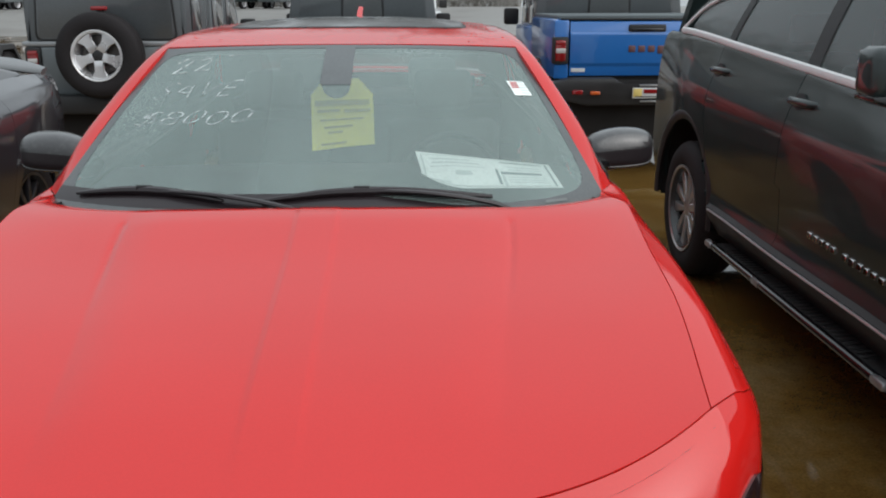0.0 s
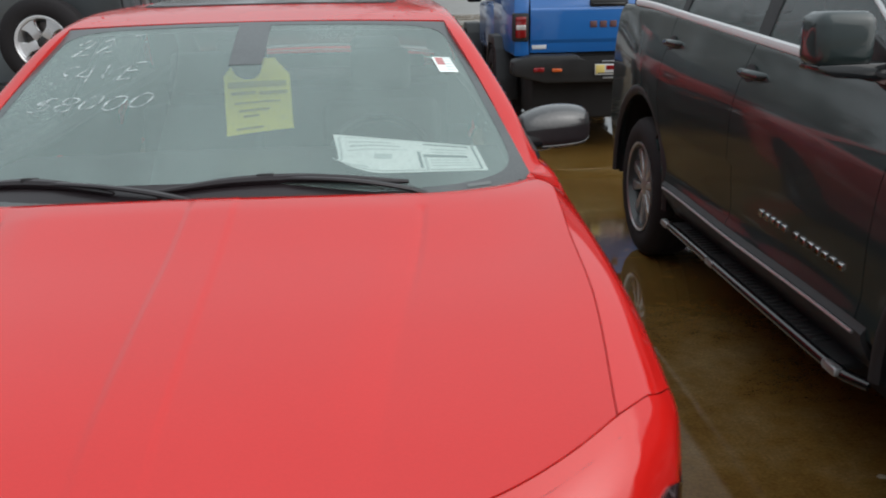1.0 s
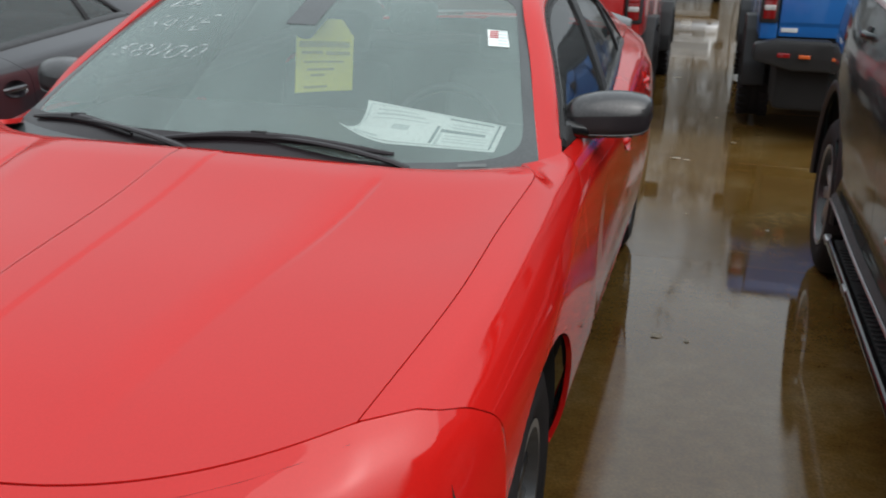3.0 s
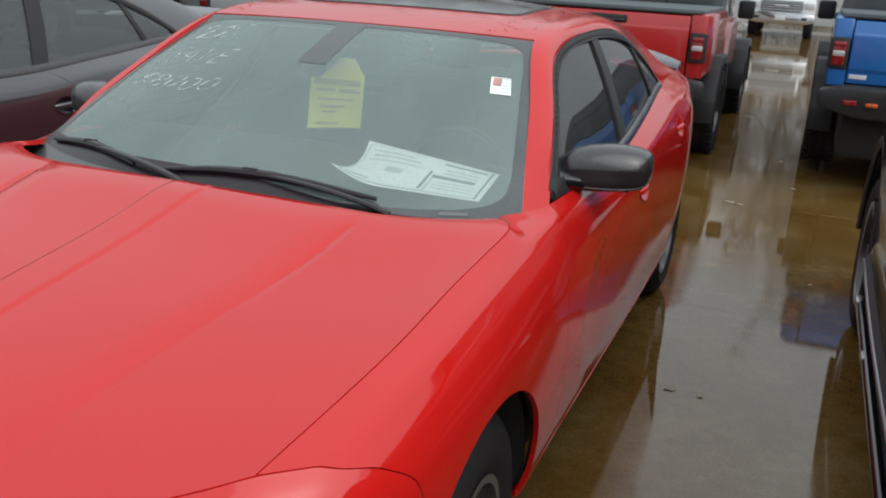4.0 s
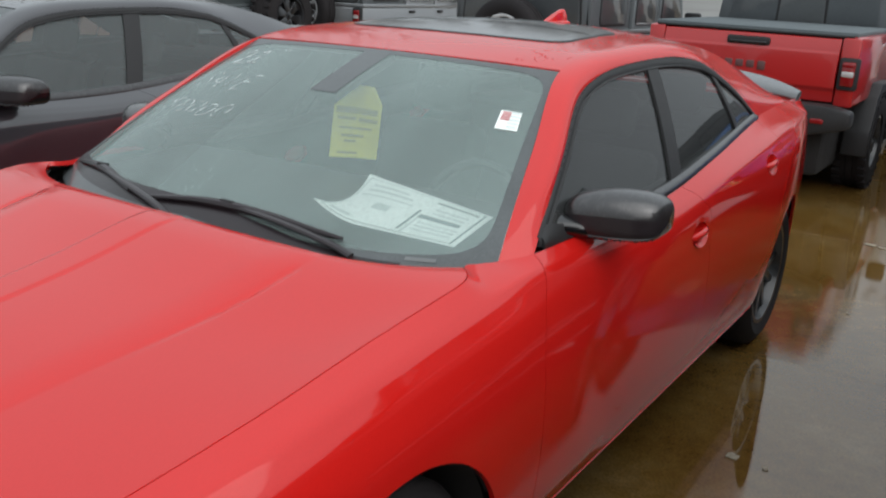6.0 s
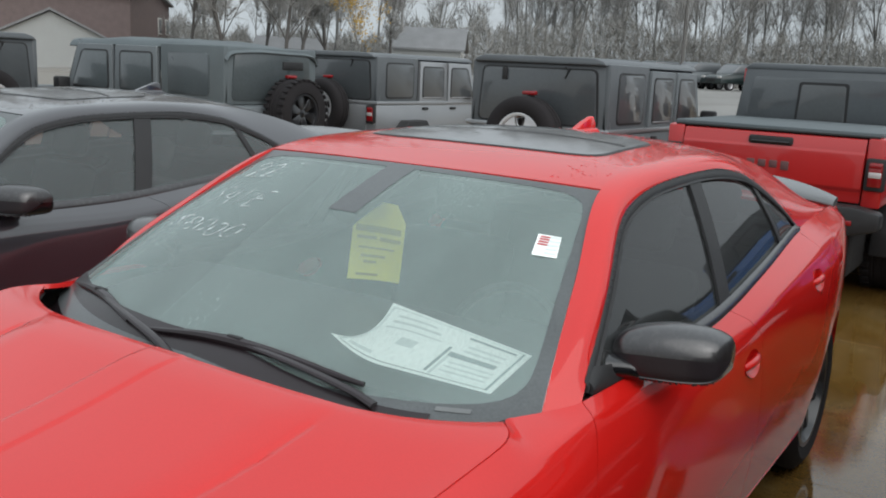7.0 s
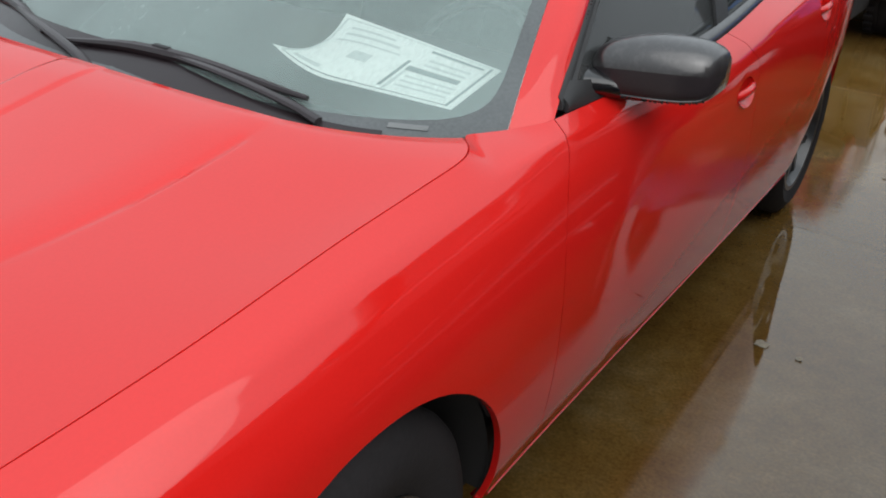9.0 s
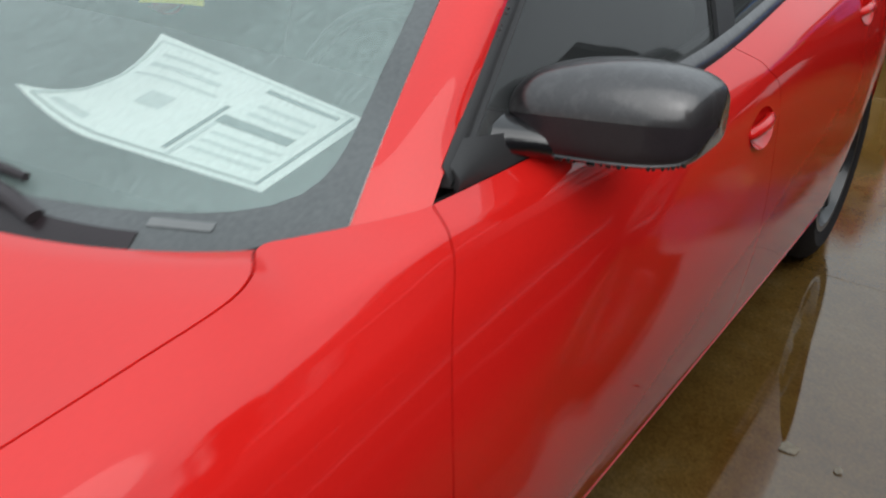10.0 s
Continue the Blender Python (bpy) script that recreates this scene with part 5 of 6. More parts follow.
    for s in (1, -1):
        for a, b in ((1.80, 2.42), (2.46, 3.12)):
            part("side_window", prism([(a, 1.25), (b, 1.25), (b - 0.03, 1.78), (a, 1.78)], "x", min(s * 0.76, s * 0.785), max(s * 0.76, s * 0.785), 0.006), DARK_GLASS_SOLID, car)
        part("door_frame", prism([(1.72, 1.2), (3.35, 1.2), (3.05, 1.85), (1.72, 1.85)], "x", min(s * 0.74, s * 0.77), max(s * 0.74, s * 0.77), 0.01), paint, car)
        part("door_mirror", box(min(s * 0.84, s * 1.02), max(s * 0.84, s * 1.02), 3.02, 3.14, 1.22, 1.42, 0.03), TRIM, car)
    part("windscreen", prism([(-0.76, 1.22), (0.76, 1.22), (0.70, 1.84), (-0.70, 1.84)], "y", 3.10, 3.14, 0.01), DARK_GLASS_SOLID, car)
    part("underbody", box(-0.70, 0.70, -0.02, 4.6, 0.22, 0.8, 0.06), UNDER, car)
    offroad_front(car, 3.3, paint)
    return car


def offroader(name, label, m, paint, top, soft=False, spare_rim=None, knobbly=False, spare_x=0.0):
    """A boxy four-door off-roader with a spare wheel on its tail; local y 0 is the tail."""
    car = thing(name, label, "off-road car", m, "off-roaders")
    part("tub", prism([(-0.79, 0.62), (0.79, 0.62), (0.79, 1.16), (-0.79, 1.16)], "y", 0.0, 2.75, 0.04), paint, car)
    gate = part("tailgate", box(-0.62, 0.62, -0.02, 0.03, 0.70, 1.14, 0.015), paint, car)
    if not soft:
        part("belt_strip", box(-0.800, 0.800, -0.006, 2.70, 1.152, 1.198, 0.010), SILVER, car, "pale grey strip along the belt line")
        for k in range(3):
            part("vent_slat", box(0.655, 0.765, -0.008, 0.004, 0.88 + 0.05 * k, 0.90 + 0.05 * k, 0.004, None, 1), ALLOY, car)
    part("rear_bumper", box(-0.84, 0.84, -0.18, 0.02, 0.52, 0.70, 0.04), TRIM, car)
    back = 1.86 if not soft else 1.88
    part("top_back", prism([(-0.775, 1.16), (0.775, 1.16), (0.715, back - 0.05), (-0.715, back - 0.05)], "y", 0.03, 0.13, 0.03), top, car)
    glass = PANE_CLEAR if soft else DARK_GLASS_SOLID
    if not soft:
        part("seal_or_glint", prism(rounded([(-0.675, 1.205), (0.675, 1.205), (0.635, back - 0.105), (-0.635, back - 0.105)], 0.06), "y", 0.020, 0.034, 0.003), TRIM, car)
    part("rear_window", prism(rounded([(-0.655, 1.22), (0.655, 1.22), (0.615, back - 0.12), (-0.615, back - 0.12)], 0.06), "y", 0.014, 0.030, 0.003), glass, car)
    if soft:
        def cloth(u, v):
            """A canvas roof stretched over its bows: crowned, lower at the tail, with slack folds between."""
            y, w = -0.01 + 2.56 * u, 2 * v - 1
            z = back - 0.045 + 0.06 * step(0.0, 0.9, y) - 0.03 * step(1.7, 2.5, y) - 0.07 * (1 - step(-0.02, 0.09, y))
            fold = 0.010 * noise.noise(Vector((y * 3.1, w * 1.7, 2.0))) + 0.006 * math.cos(y * 7.2) * (1 - w * w)
            return Vector((0.772 * w * (1 - 0.02 * w ** 8), y, z + fold * (1 - w**8) - 0.035 * abs(w) ** 4 - 0.07 * abs(w) ** 20))
        part("roof", sheet(cloth, 60, 40, 0.02, 0, None, None, Vector((0, 1.2, 0.5))), top, car)
    else:
        part("roof", prism([(-0.735, back - 0.07), (0.735, back - 0.07), (0.70, back - 0.03), (0.6, back), (-0.6, back), (-0.70, back - 0.03)], "y", -0.02, 2.52, 0.02), top, car)
    if not soft:
        part("rear_wiper", tube([(0.30, 0.008, back - 0.20), (0.34, 0.006, back - 0.12), (0.30, 0.006, back - 0.10)], 0.012, 6), TRIM, car)
        part("window_hinge", box(-0.40, -0.34, 0.0, 0.03, back - 0.24, back - 0.12, 0.008), TRIM, car)
    else:
        part("vent_flap", box(0.15, 0.50, 0.0, 0.03, 1.58, 1.68, 0.012), TRIM, car)
    for s in (1, -1):
        x0, x1 = min(s * 0.70, s * 0.765), max(s * 0.70, s * 0.765)
        part("top_side", prism([(0.03, 1.16), (0.98, 1.16), (0.98, back - 0.05), (0.03, back - 0.05)], "x", x0, x1, 0.02), top, car)
        if not soft:
            part("seal_or_glint", prism(rounded([(0.22, 1.235), (0.88, 1.235), (0.88, back - 0.125), (0.22, back - 0.125)], 0.07), "x", min(s * 0.762, s * 0.771), max(s * 0.762, s * 0.771), 0.003), TRIM, car)
        part("quarter_window", prism(rounded([(0.24, 1.255), (0.86, 1.255), (0.86, back - 0.145), (0.24, back - 0.145)], 0.06), "x", min(s * 0.765, s * 0.774), max(s * 0.765, s * 0.774), 0.003), glass, car)
        for a, b, c in ((1.02, 1.72, 1.70), (1.76, 2.58, 2.36)):
            door = part("door", prism([(a, 0.72), (b, 0.72), (b, 1.2), (c, back - 0.09), (a, back - 0.09)], "x", min(s * 0.715, s * 0.785), max(s * 0.715, s * 0.785), 0.012), paint, car)
            part("window_rubber", prism(rounded([(a + 0.055, 1.235), (b - 0.085, 1.235), (c - 0.075, back - 0.155), (a + 0.055, back - 0.155)], 0.06), "x", min(s * 0.780, s * 0.789), max(s * 0.780, s * 0.789), 0.003), TRIM, door)
            part("door_window", prism(rounded([(a + 0.075, 1.255), (b - 0.105, 1.255), (c - 0.095, back - 0.175), (a + 0.075, back - 0.175)], 0.05), "x", min(s * 0.784, s * 0.793), max(s * 0.784, s * 0.793), 0.003), PANE_CLEAR if soft else DARK_GLASS_SOLID, door)
            if not soft:
                # Silver bar for the light reflected along the rubber under the pane.
                part("seal_or_glint", box(min(s * 0.784, s * 0.797), max(s * 0.784, s * 0.797), a + 0.09, b - 0.12, 1.243, 1.256, 0.003, None, 1), ALLOY, door)
            part("door_handle", box(min(s * 0.78, s * 0.815), max(s * 0.78, s * 0.815), a + 0.06, a + 0.2, 1.07, 1.11, 0.012), TRIM, door)
        part("door_mirror", box(min(s * 0.82, s * 1.0), max(s * 0.82, s * 1.0), 2.46, 2.58, 1.18, 1.36, 0.03), TRIM, car)
        tail_lamp(car, s * 0.70, 1.02)
        fender_flare(car, s * 0.9, 0.78, 0.46)
        wheel(car, s * 0.80, 0.78, 0.40, 0.40, 0.25, 0.225, DARK_ALLOY, "six", s, knobbly)
    part("windscreen", prism([(2.66, 1.20), (2.72, 1.20), (2.46, back - 0.04), (2.40, back - 0.04)], "x", -0.70, 0.70, 0.008), PANE_CLEAR, car)
    spare = wheel(car, 0.0, -0.20, 1.10, 0.395, 0.25, 0.225, spare_rim or POLISHED, "six" if spare_rim else "five", 1, knobbly, "spare_wheel")
    spare.matrix_basis = pose(spare_x, -0.20, 1.08, 0, 0, -90)
    stop = new("high_brake_lamp")
    stop.parent = car
    part("lamp_post", box(spare_x - 0.03, spare_x + 0.03, -0.12, -0.06, 1.42, 1.50, 0.01), TRIM, stop)
    part("red_lens", box(spare_x - 0.075, spare_x + 0.075, -0.15, -0.09, 1.485, 1.525, 0.012), LENS_RED, stop)
    part("underbody", box(-0.70, 0.70, 0.05, 3.8, 0.24, 0.7, 0.06), UNDER, car)
    offroad_front(car, 2.72, paint, 0.40)
    return car


PLATE = mat("plate_yellow", (0.66, 0.52, 0.16), 0.5)
# Background glass, its dark tint raised for the same haze.
DARK_GLASS_SOLID = mat("hazed_privacy_glass", (0.072, 0.080, 0.086), 0.4, 0, 1.0, 0.1, 40, 3, coat_rough=0.03)
DARK_GLASS_SOLID.node_tree.nodes["Principled BSDF"].inputs["Coat IOR"].default_value = 1.55
PANE_GREY = mat("sliding_glass", (0.082, 0.087, 0.090), 0.3, 0, 1.0, 0.1, 40, 3)
PANE_CLEAR = mat("dull_window_film", (0.066, 0.079, 0.084), 0.3, 0, 0.7, 0.2, 40, 3)
pickup("blue_pickup", "bright blue off-road pickup with black bed cover and wide flares", pose(2.41, 6.36, 0.06), BLUE)
pickup("red_pickup", "red off-road pickup with black hardtop and wide flares", pose(-0.30, 6.42, 0.0), TRUCK_RED)
offroader("granite_offroader", "dark grey hardtop off-roader with silver spare wheel", pose(-2.68, 6.80, 0.0), GRANITE, HARD_TOP)
offroader("silver_offroader", "silver hardtop off-roader with black roof", pose(-7.0, 8.75, 0.0), SILVER, HARD_TOP)
soft = offroader("soft_top_offroader", "black off-roader with canvas soft top and knobbly spare tyre", pose(-6.25, 6.82, 0.0, 0, 0, 90), GRANITE, SOFT_TOP, True, DARK_ALLOY, True, 0.14)
soft.scale = (1.0, 1.16, 1.0)
offroader("black_offroader", "black hardtop off-roader parked beside the soft top", pose(-8.3, 4.3, 0.0, 0, 0, 90), GRANITE, HARD_TOP)
sedan("plum_sedan", "dark plum-black sedan parked beside the red one", pose(-2.85, 0.08, 0), PLUM, None, None, WET_BLACK, True, MISTED_SIDE)


# ---- big silver pickup and far cars ----
def front_pickup(name, label, m):
    """A full-size pickup seen from the front; local -y is its nose."""
    car = thing(name, label, "pickup truck", m)
    part("body", prism([(0.0, 0.55), (0.0, 1.12), (0.25, 1.22), (1.35, 1.28), (1.5, 1.30), (5.2, 1.34), (5.2, 0.55)], "x", -0.98, 0.98, 0.06), WHITE_PAINT, car)
    part("cab", prism([(1.35, 1.28), (2.15, 1.92), (3.8, 1.94), (4.0, 1.28)], "x", -0.84, 0.84, 0.06), WHITE_PAINT, car)
    part("windshield", prism([(1.33, 1.33), (2.07, 1.88), (2.10, 1.86), (1.40, 1.32)], "x", -0.76, 0.76, 0.006), DARK_GLASS_SOLID, car)
    part("grille", box(-0.62, 0.62, -0.05, 0.03, 0.82, 1.14, 0.05), GRANITE, car)
    for k in range(4):
        part("grille_bar", box(-0.58, 0.58, -0.068, -0.03, 0.85 + 0.075 * k, 0.872 + 0.075 * k, 0.006), CHROME, car)
    part("grille_badge", box(-0.20, 0.20, -0.075, -0.05, 0.95, 1.01, 0.012), CHROME, car)
    part("front_bumper", prism([(-1.0, 0.52), (-1.0, 0.76), (-0.6, 0.80), (0.6, 0.80), (1.0, 0.76), (1.0, 0.52), (0.7, 0.44), (-0.7, 0.44)], "y", -0.16, 0.1, 0.04), CHROME, car)
    part("number_plate", box(-0.155, 0.155, -0.18, -0.155, 0.56, 0.70, 0.003), WHITE_PAINT, car)
    for s in (1, -1):
        part("headlight", box(min(s * 0.66, s * 0.96), max(s * 0.66, s * 0.96), -0.03, 0.12, 0.90, 1.10, 0.04), LENS_CLEAR, car)
        part("fog_light", box(min(s * 0.62, s * 0.78), max(s * 0.62, s * 0.78), -0.175, -0.14, 0.58, 0.66, 0.02), TRIM, car)
        part("door_mirror", box(min(s * 0.95, s * 1.22), max(s * 0.95, s * 1.22), 1.6, 1.75, 1.32, 1.60, 0.04), TRIM, car)
        wheel(car, s * 0.84, 1.0, 0.40, 0.40, 0.27, 0.25, ALLOY, "six", s)
        wheel(car, s * 0.84, 4.5, 0.40, 0.40, 0.27, 0.25, ALLOY, "six", s)
    return car


front_pickup("silver_pickup", "white and chrome full-size pickup facing the row", pose(0.25, 29.0, 0.0))


def far_car(name, label, m, paint):
    car = thing(name, label, "car", m, "far parked cars")
    body = prism([(0.0, 0.42), (0.0, 0.80), (0.25, 0.98), (1.15, 1.10), (4.4, 1.12), (4.6, 0.9), (4.6, 0.42)], "x", -0.92, 0.92, 0.10, None, 3)
    part("body", body, paint, car)
    part("cabin", prism([(1.05, 1.08), (1.75, 1.66), (3.7, 1.70), (4.4, 1.10)], "x", -0.76, 0.76, 0.08, None, 3), DARK_GLASS_SOLID, car)
    part("roof", prism([(1.72, 1.64), (3.75, 1.68), (3.65, 1.74), (1.85, 1.72)], "x", -0.72, 0.72, 0.025), paint, car)
    for s in (1, -1):
        part("headlight", box(min(s * 0.55, s * 0.86), max(s * 0.55, s * 0.86), -0.02, 0.15, 0.76, 0.90, 0.03), LENS_CLEAR, car)
        for y in (0.85, 3.7):
            w = new("wheel")
            w.parent = car
            w.matrix_basis = pose(s * 0.80, y, 0.34, 0, 0, 0 if s > 0 else 180)
            part("tyre", lathe([(0.22, -0.1), (0.33, -0.11), (0.34, -0.08), (0.34, 0.08), (0.33, 0.11), (0.22, 0.1)], 24), RUBBER, w)
            part("rim", lathe([(0, 0.07), (0.2, 0.08), (0.225, 0.1), (0.225, 0.0)], 24), ALLOY, w)
    part("grille", box(-0.4, 0.4, -0.02, 0.05, 0.55, 0.78, 0.03), TRIM, car)
    return car


FAR_PAINTS = [SILVER, GRANITE, BLACK_PAINT, GRANITE, BLACK_PAINT, GRANITE, BLACK_PAINT, GRANITE, SILVER]
FAR_NAMES = ["silver", "grey", "black", "grey", "black", "grey", "black", "grey", "silver"]
for k in range(9):
    fx, fy = -28.0 + 2.75 * k, 55.5 + 0.15 * k
    far_car("parked_car", FAR_NAMES[k] + " crossover in a far row of the lot", pose(fx, fy, ground_z(fx, fy), 0, 0, -28), FAR_PAINTS[k])


# ---- houses, pole and trees ----
# Brick and siding are greyed in colour to suggest haze before them.
BRICK = mat("red_brick", (0.155, 0.118, 0.112), 0.85, vary=0.25, fine=25, coarse=2)
SIDING = mat("hazed_white_siding", (0.34, 0.355, 0.35), 0.7, vary=0.06, fine=12, coarse=1)
SHINGLE = mat("grey_shingle", (0.19, 0.195, 0.20), 0.85, vary=0.2, fine=14, coarse=1)
# Bark, twigs and thicket carry distance haze in their pale greys.
BARK = mat("hazed_bark", (0.20, 0.20, 0.195), 0.9, vary=0.3, fine=20, coarse=2)
TWIGS = mat("hazed_twigs", (0.34, 0.34, 0.33), 0.9, vary=0.3, fine=3, coarse=0.4)
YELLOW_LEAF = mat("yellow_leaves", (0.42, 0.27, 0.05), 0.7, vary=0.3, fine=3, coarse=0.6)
THICKET = mat("hazed_thicket_stems", (0.275, 0.275, 0.262), 0.9, vary=0.3, fine=3, coarse=0.15)
POLE_WOOD = mat("weathered_pole_wood", (0.10, 0.095, 0.09), 0.9, vary=0.2)
CLAD = mat("window_frame_white", (0.6, 0.6, 0.58), 0.6)


def house(name, label, m, length, depth, eave, ridge, wall_mat, windows):
    """A gabled house: walls, two roof slopes with overhang, windows. Its ridge runs along local y; a gable faces -y."""
    h = thing(name, label, "house", m)
    part("wall", prism([(-depth / 2, 0), (depth / 2, 0), (depth / 2, eave), (0, ridge - 0.1), (-depth / 2, eave)], "y", 0, length), wall_mat, h, "", 0)
    for s in (1, -1):
        part("roof_slope", prism([(0, ridge), (s * (depth / 2 + 0.4), eave - 0.2), (s * (depth / 2 + 0.4), eave - 0.02), (0, ridge + 0.2)], "y", -0.4, length + 0.4), SHINGLE, h, "", 0)
    for wx, wy, face in windows:
        win = new("window")
        win.parent = h
        if face == "gable":
            part("frame", box(wx - 0.6, wx + 0.6, -0.08, 0.02, wy - 0.75, wy + 0.75), CLAD, win)
            part("pane", box(wx - 0.5, wx + 0.5, -0.10, -0.02, wy - 0.65, wy + 0.65), DARK_GLASS_SOLID, win)
        else:
            part("frame", box(depth / 2 - 0.02, depth / 2 + 0.08, wx - 0.6, wx + 0.6, wy - 0.75, wy + 0.75), CLAD, win)
            part("pane", box(depth / 2 + 0.02, depth / 2 + 0.10, wx - 0.5, wx + 0.5, wy - 0.65, wy + 0.65), DARK_GLASS_SOLID, win)
    return h


def toward(px_bearing, d):
    """A place d metres from the middle of the lot along a bearing in degrees left of +y."""
    a = radians(px_bearing)
    return 1.58 - d * math.sin(a), -1.06 + d * math.cos(a)


def put_house(bearing, d, turn, *args):
    x, y = toward(bearing, d)
    return house(args[0], args[1], pose(x, y, ground_z(x, y) * 0.6, 0, 0, turn), *args[2:])


put_house(57.5, 78, 55, "white_house", "white sided house with a grey shingle gable roof", 9, 9.5, 2.1, 4.45, SIDING, [(-2.2, 1.4, "gable")])
put_house(52.0, 90, 128, "brick_building", "red brick building with white trimmed windows", 12, 14, 5.8, 6.8, BRICK, [(3, 3.6, "gable"), (6, 3.6, "gable"), (3, 3.0, "side")])
put_house(42.0, 92, 130, "pale_house", "low pale house behind bare trees", 6, 5, 2.1, 3.0, SIDING, [(1.5, 1.5, "gable")])
put_house(33.2, 84, 120, "carport_house", "small white house with a grey roof", 6, 6, 2.6, 4.3, SIDING, [(2, 1.5, "gable"), (-2, 1.5, "gable")])

pole = thing("utility_pole", "thin wooden utility pole beyond the lot", "pole", pose(-24.2, 70.5, 0.9))
part("post", tube([(0, 0, 0), (0, 0, 11)], [0.075, 0.06], 10), POLE_WOOD, pole)
part("crossarm", box(-0.9, 0.9, -0.05, 0.05, 9.9, 10.0, 0.01), POLE_WOOD, pole)


def bare_tree(name, label, m, height, seed, leaf=None, spread=0.5, twig_count=420, group="bare trees", bark=None, thick=0.0075):
    """A winter tree: tapered trunk, forking limbs, and a fine mesh of twigs, with leaves where it keeps them."""
    rng = random.Random(seed)
    t = thing(name, label, "tree", m, group)
    wood, tips = bmesh.new(), []

    def grow(p, d, length, r, level):
        pts, rad = [p], [r]
        q, v = p.copy(), d.copy()
        for k in range(5):
            v = (v + Vector((rng.uniform(-1, 1), rng.uniform(-1, 1), rng.uniform(-0.1, 0.5))) * 0.15).normalized()
            q = q + v * length / 5
            pts.append(q.copy())
            rad.append(r * (1 - 0.16 * (k + 1)))
        tube(pts, rad, 6 if level < 2 else 3, wood)
        if level >= 1:
            tips.extend((pts[k], v, length * (0.6 if level < 3 else 1.0)) for k in (2, 3, 5))
        if level >= 3:
            return
        for k in range((12, 5, 3)[level]):
            base = pts[rng.randint(1, 5)] if level else pts[rng.choice((1, 2, 2, 3, 3, 4, 4, 5))]
            a = rng.uniform(0, 2 * math.pi)
            side = Vector((math.cos(a), math.sin(a), rng.uniform(0.5, 1.6)))
            grow(base, (v * (1 - spread) + side.normalized() * spread).normalized(), length * rng.uniform(0.34, 0.58), r * rng.uniform(0.26, 0.40), level + 1)

    grow(Vector((0, 0, -0.2)), Vector((0, 0, 1)), height * 0.80, height * thick, 0)
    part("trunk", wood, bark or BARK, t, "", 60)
    verts, faces = [], []
    for k in range(twig_count):
        p, v, ln = tips[rng.randrange(len(tips))]
        d = (v * 0.6 + Vector((rng.gauss(0, 1), rng.gauss(0, 1), rng.gauss(0.5, 0.7))) * 0.5).normalized()
        a, b = p, p + d * ln * rng.uniform(0.4, 1.0)
        w = d.cross(Vector((rng.gauss(0, 1), rng.gauss(0, 1), rng.gauss(0, 1)))).normalized() * height * (0.0012 if bark else 0.0007)
        u = d.cross(w).normalized() * w.length
        i = len(verts)
        verts += [a + w, a - w + u, a - w - u, b]
        faces += [(i, i + 1, i + 3), (i + 1, i + 2, i + 3), (i + 2, i, i + 3)]
    me = bpy.data.meshes.new("twigs")
    me.from_pydata(verts, [], faces)
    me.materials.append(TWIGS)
    tw = new("twig_mass", me)
    tw.parent = t
    tw["kind"] = "stuff"
    if leaf:
        verts, faces = [], []
        for k in range(2600):
            p, v, ln = tips[rng.randrange(len(tips))]
            c = p + Vector((rng.gauss(0, 1), rng.gauss(0, 1), rng.gauss(0, 0.8))) * ln * 0.34
            a = Vector((rng.gauss(0, 1), rng.gauss(0, 1), rng.gauss(0, 1))).normalized()
            b = a.cross(Vector((rng.gauss(0, 1), rng.gauss(0, 1), rng.gauss(0, 1)))).normalized()
            s = height * 0.011 * rng.uniform(0.6, 1.3)
            i = len(verts)
            verts += [c - a * s, c + b * s * 0.5, c + a * s, c - b * s * 0.5]
            faces += [(i, i + 1, i + 2, i + 3)]
        me = bpy.data.meshes.new("leaves")
        me.from_pydata(verts, [], faces)
        me.materials.append(leaf)
        lv = new("leaves", me)
        lv.parent = t
        lv["kind"] = "stuff"
    return t


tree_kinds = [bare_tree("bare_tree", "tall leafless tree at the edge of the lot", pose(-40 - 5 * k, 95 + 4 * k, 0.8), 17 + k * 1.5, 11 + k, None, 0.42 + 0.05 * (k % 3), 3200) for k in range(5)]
rng = random.Random(21)
for k in range(120):
    bearing, d = -3 + 68 * k / 120 + rng.uniform(-0.5, 0.5), rng.uniform(90, 135)
    x, y = toward(bearing, d)
    if 28 < bearing < 62 and rng.random() < 0.45:
        continue
    s = rng.uniform(0.75, 1.15)
    tr = copy_thing(tree_kinds[k % 5], pose(x, y, 0.7, 0, 0, rng.uniform(0, 360)))
    tr.scale = (s, s, s)
# The nearer yard trunks keep a dark bark without the haze tint.
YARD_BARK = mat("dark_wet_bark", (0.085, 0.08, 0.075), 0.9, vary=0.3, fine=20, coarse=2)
for bearing, d, seed, hgt in ((47.6, 60, 31, 13), (44.2, 62, 35, 14), (43.2, 64, 36, 13), (49.6, 70, 37, 13), (41.6, 66, 39, 12), (45.4, 74, 40, 14), (37.6, 76, 41, 13)):
    x, y = toward(bearing, d)
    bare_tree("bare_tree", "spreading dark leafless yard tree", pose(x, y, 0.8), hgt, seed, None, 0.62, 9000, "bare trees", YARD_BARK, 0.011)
x, y = toward(39.5, 62)
bare_tree("yellow_tree", "small tree with thin yellow autumn leaves", pose(x, y, 0.5), 7.5, 44, YELLOW_LEAF, 0.6, 500, "yard trees")


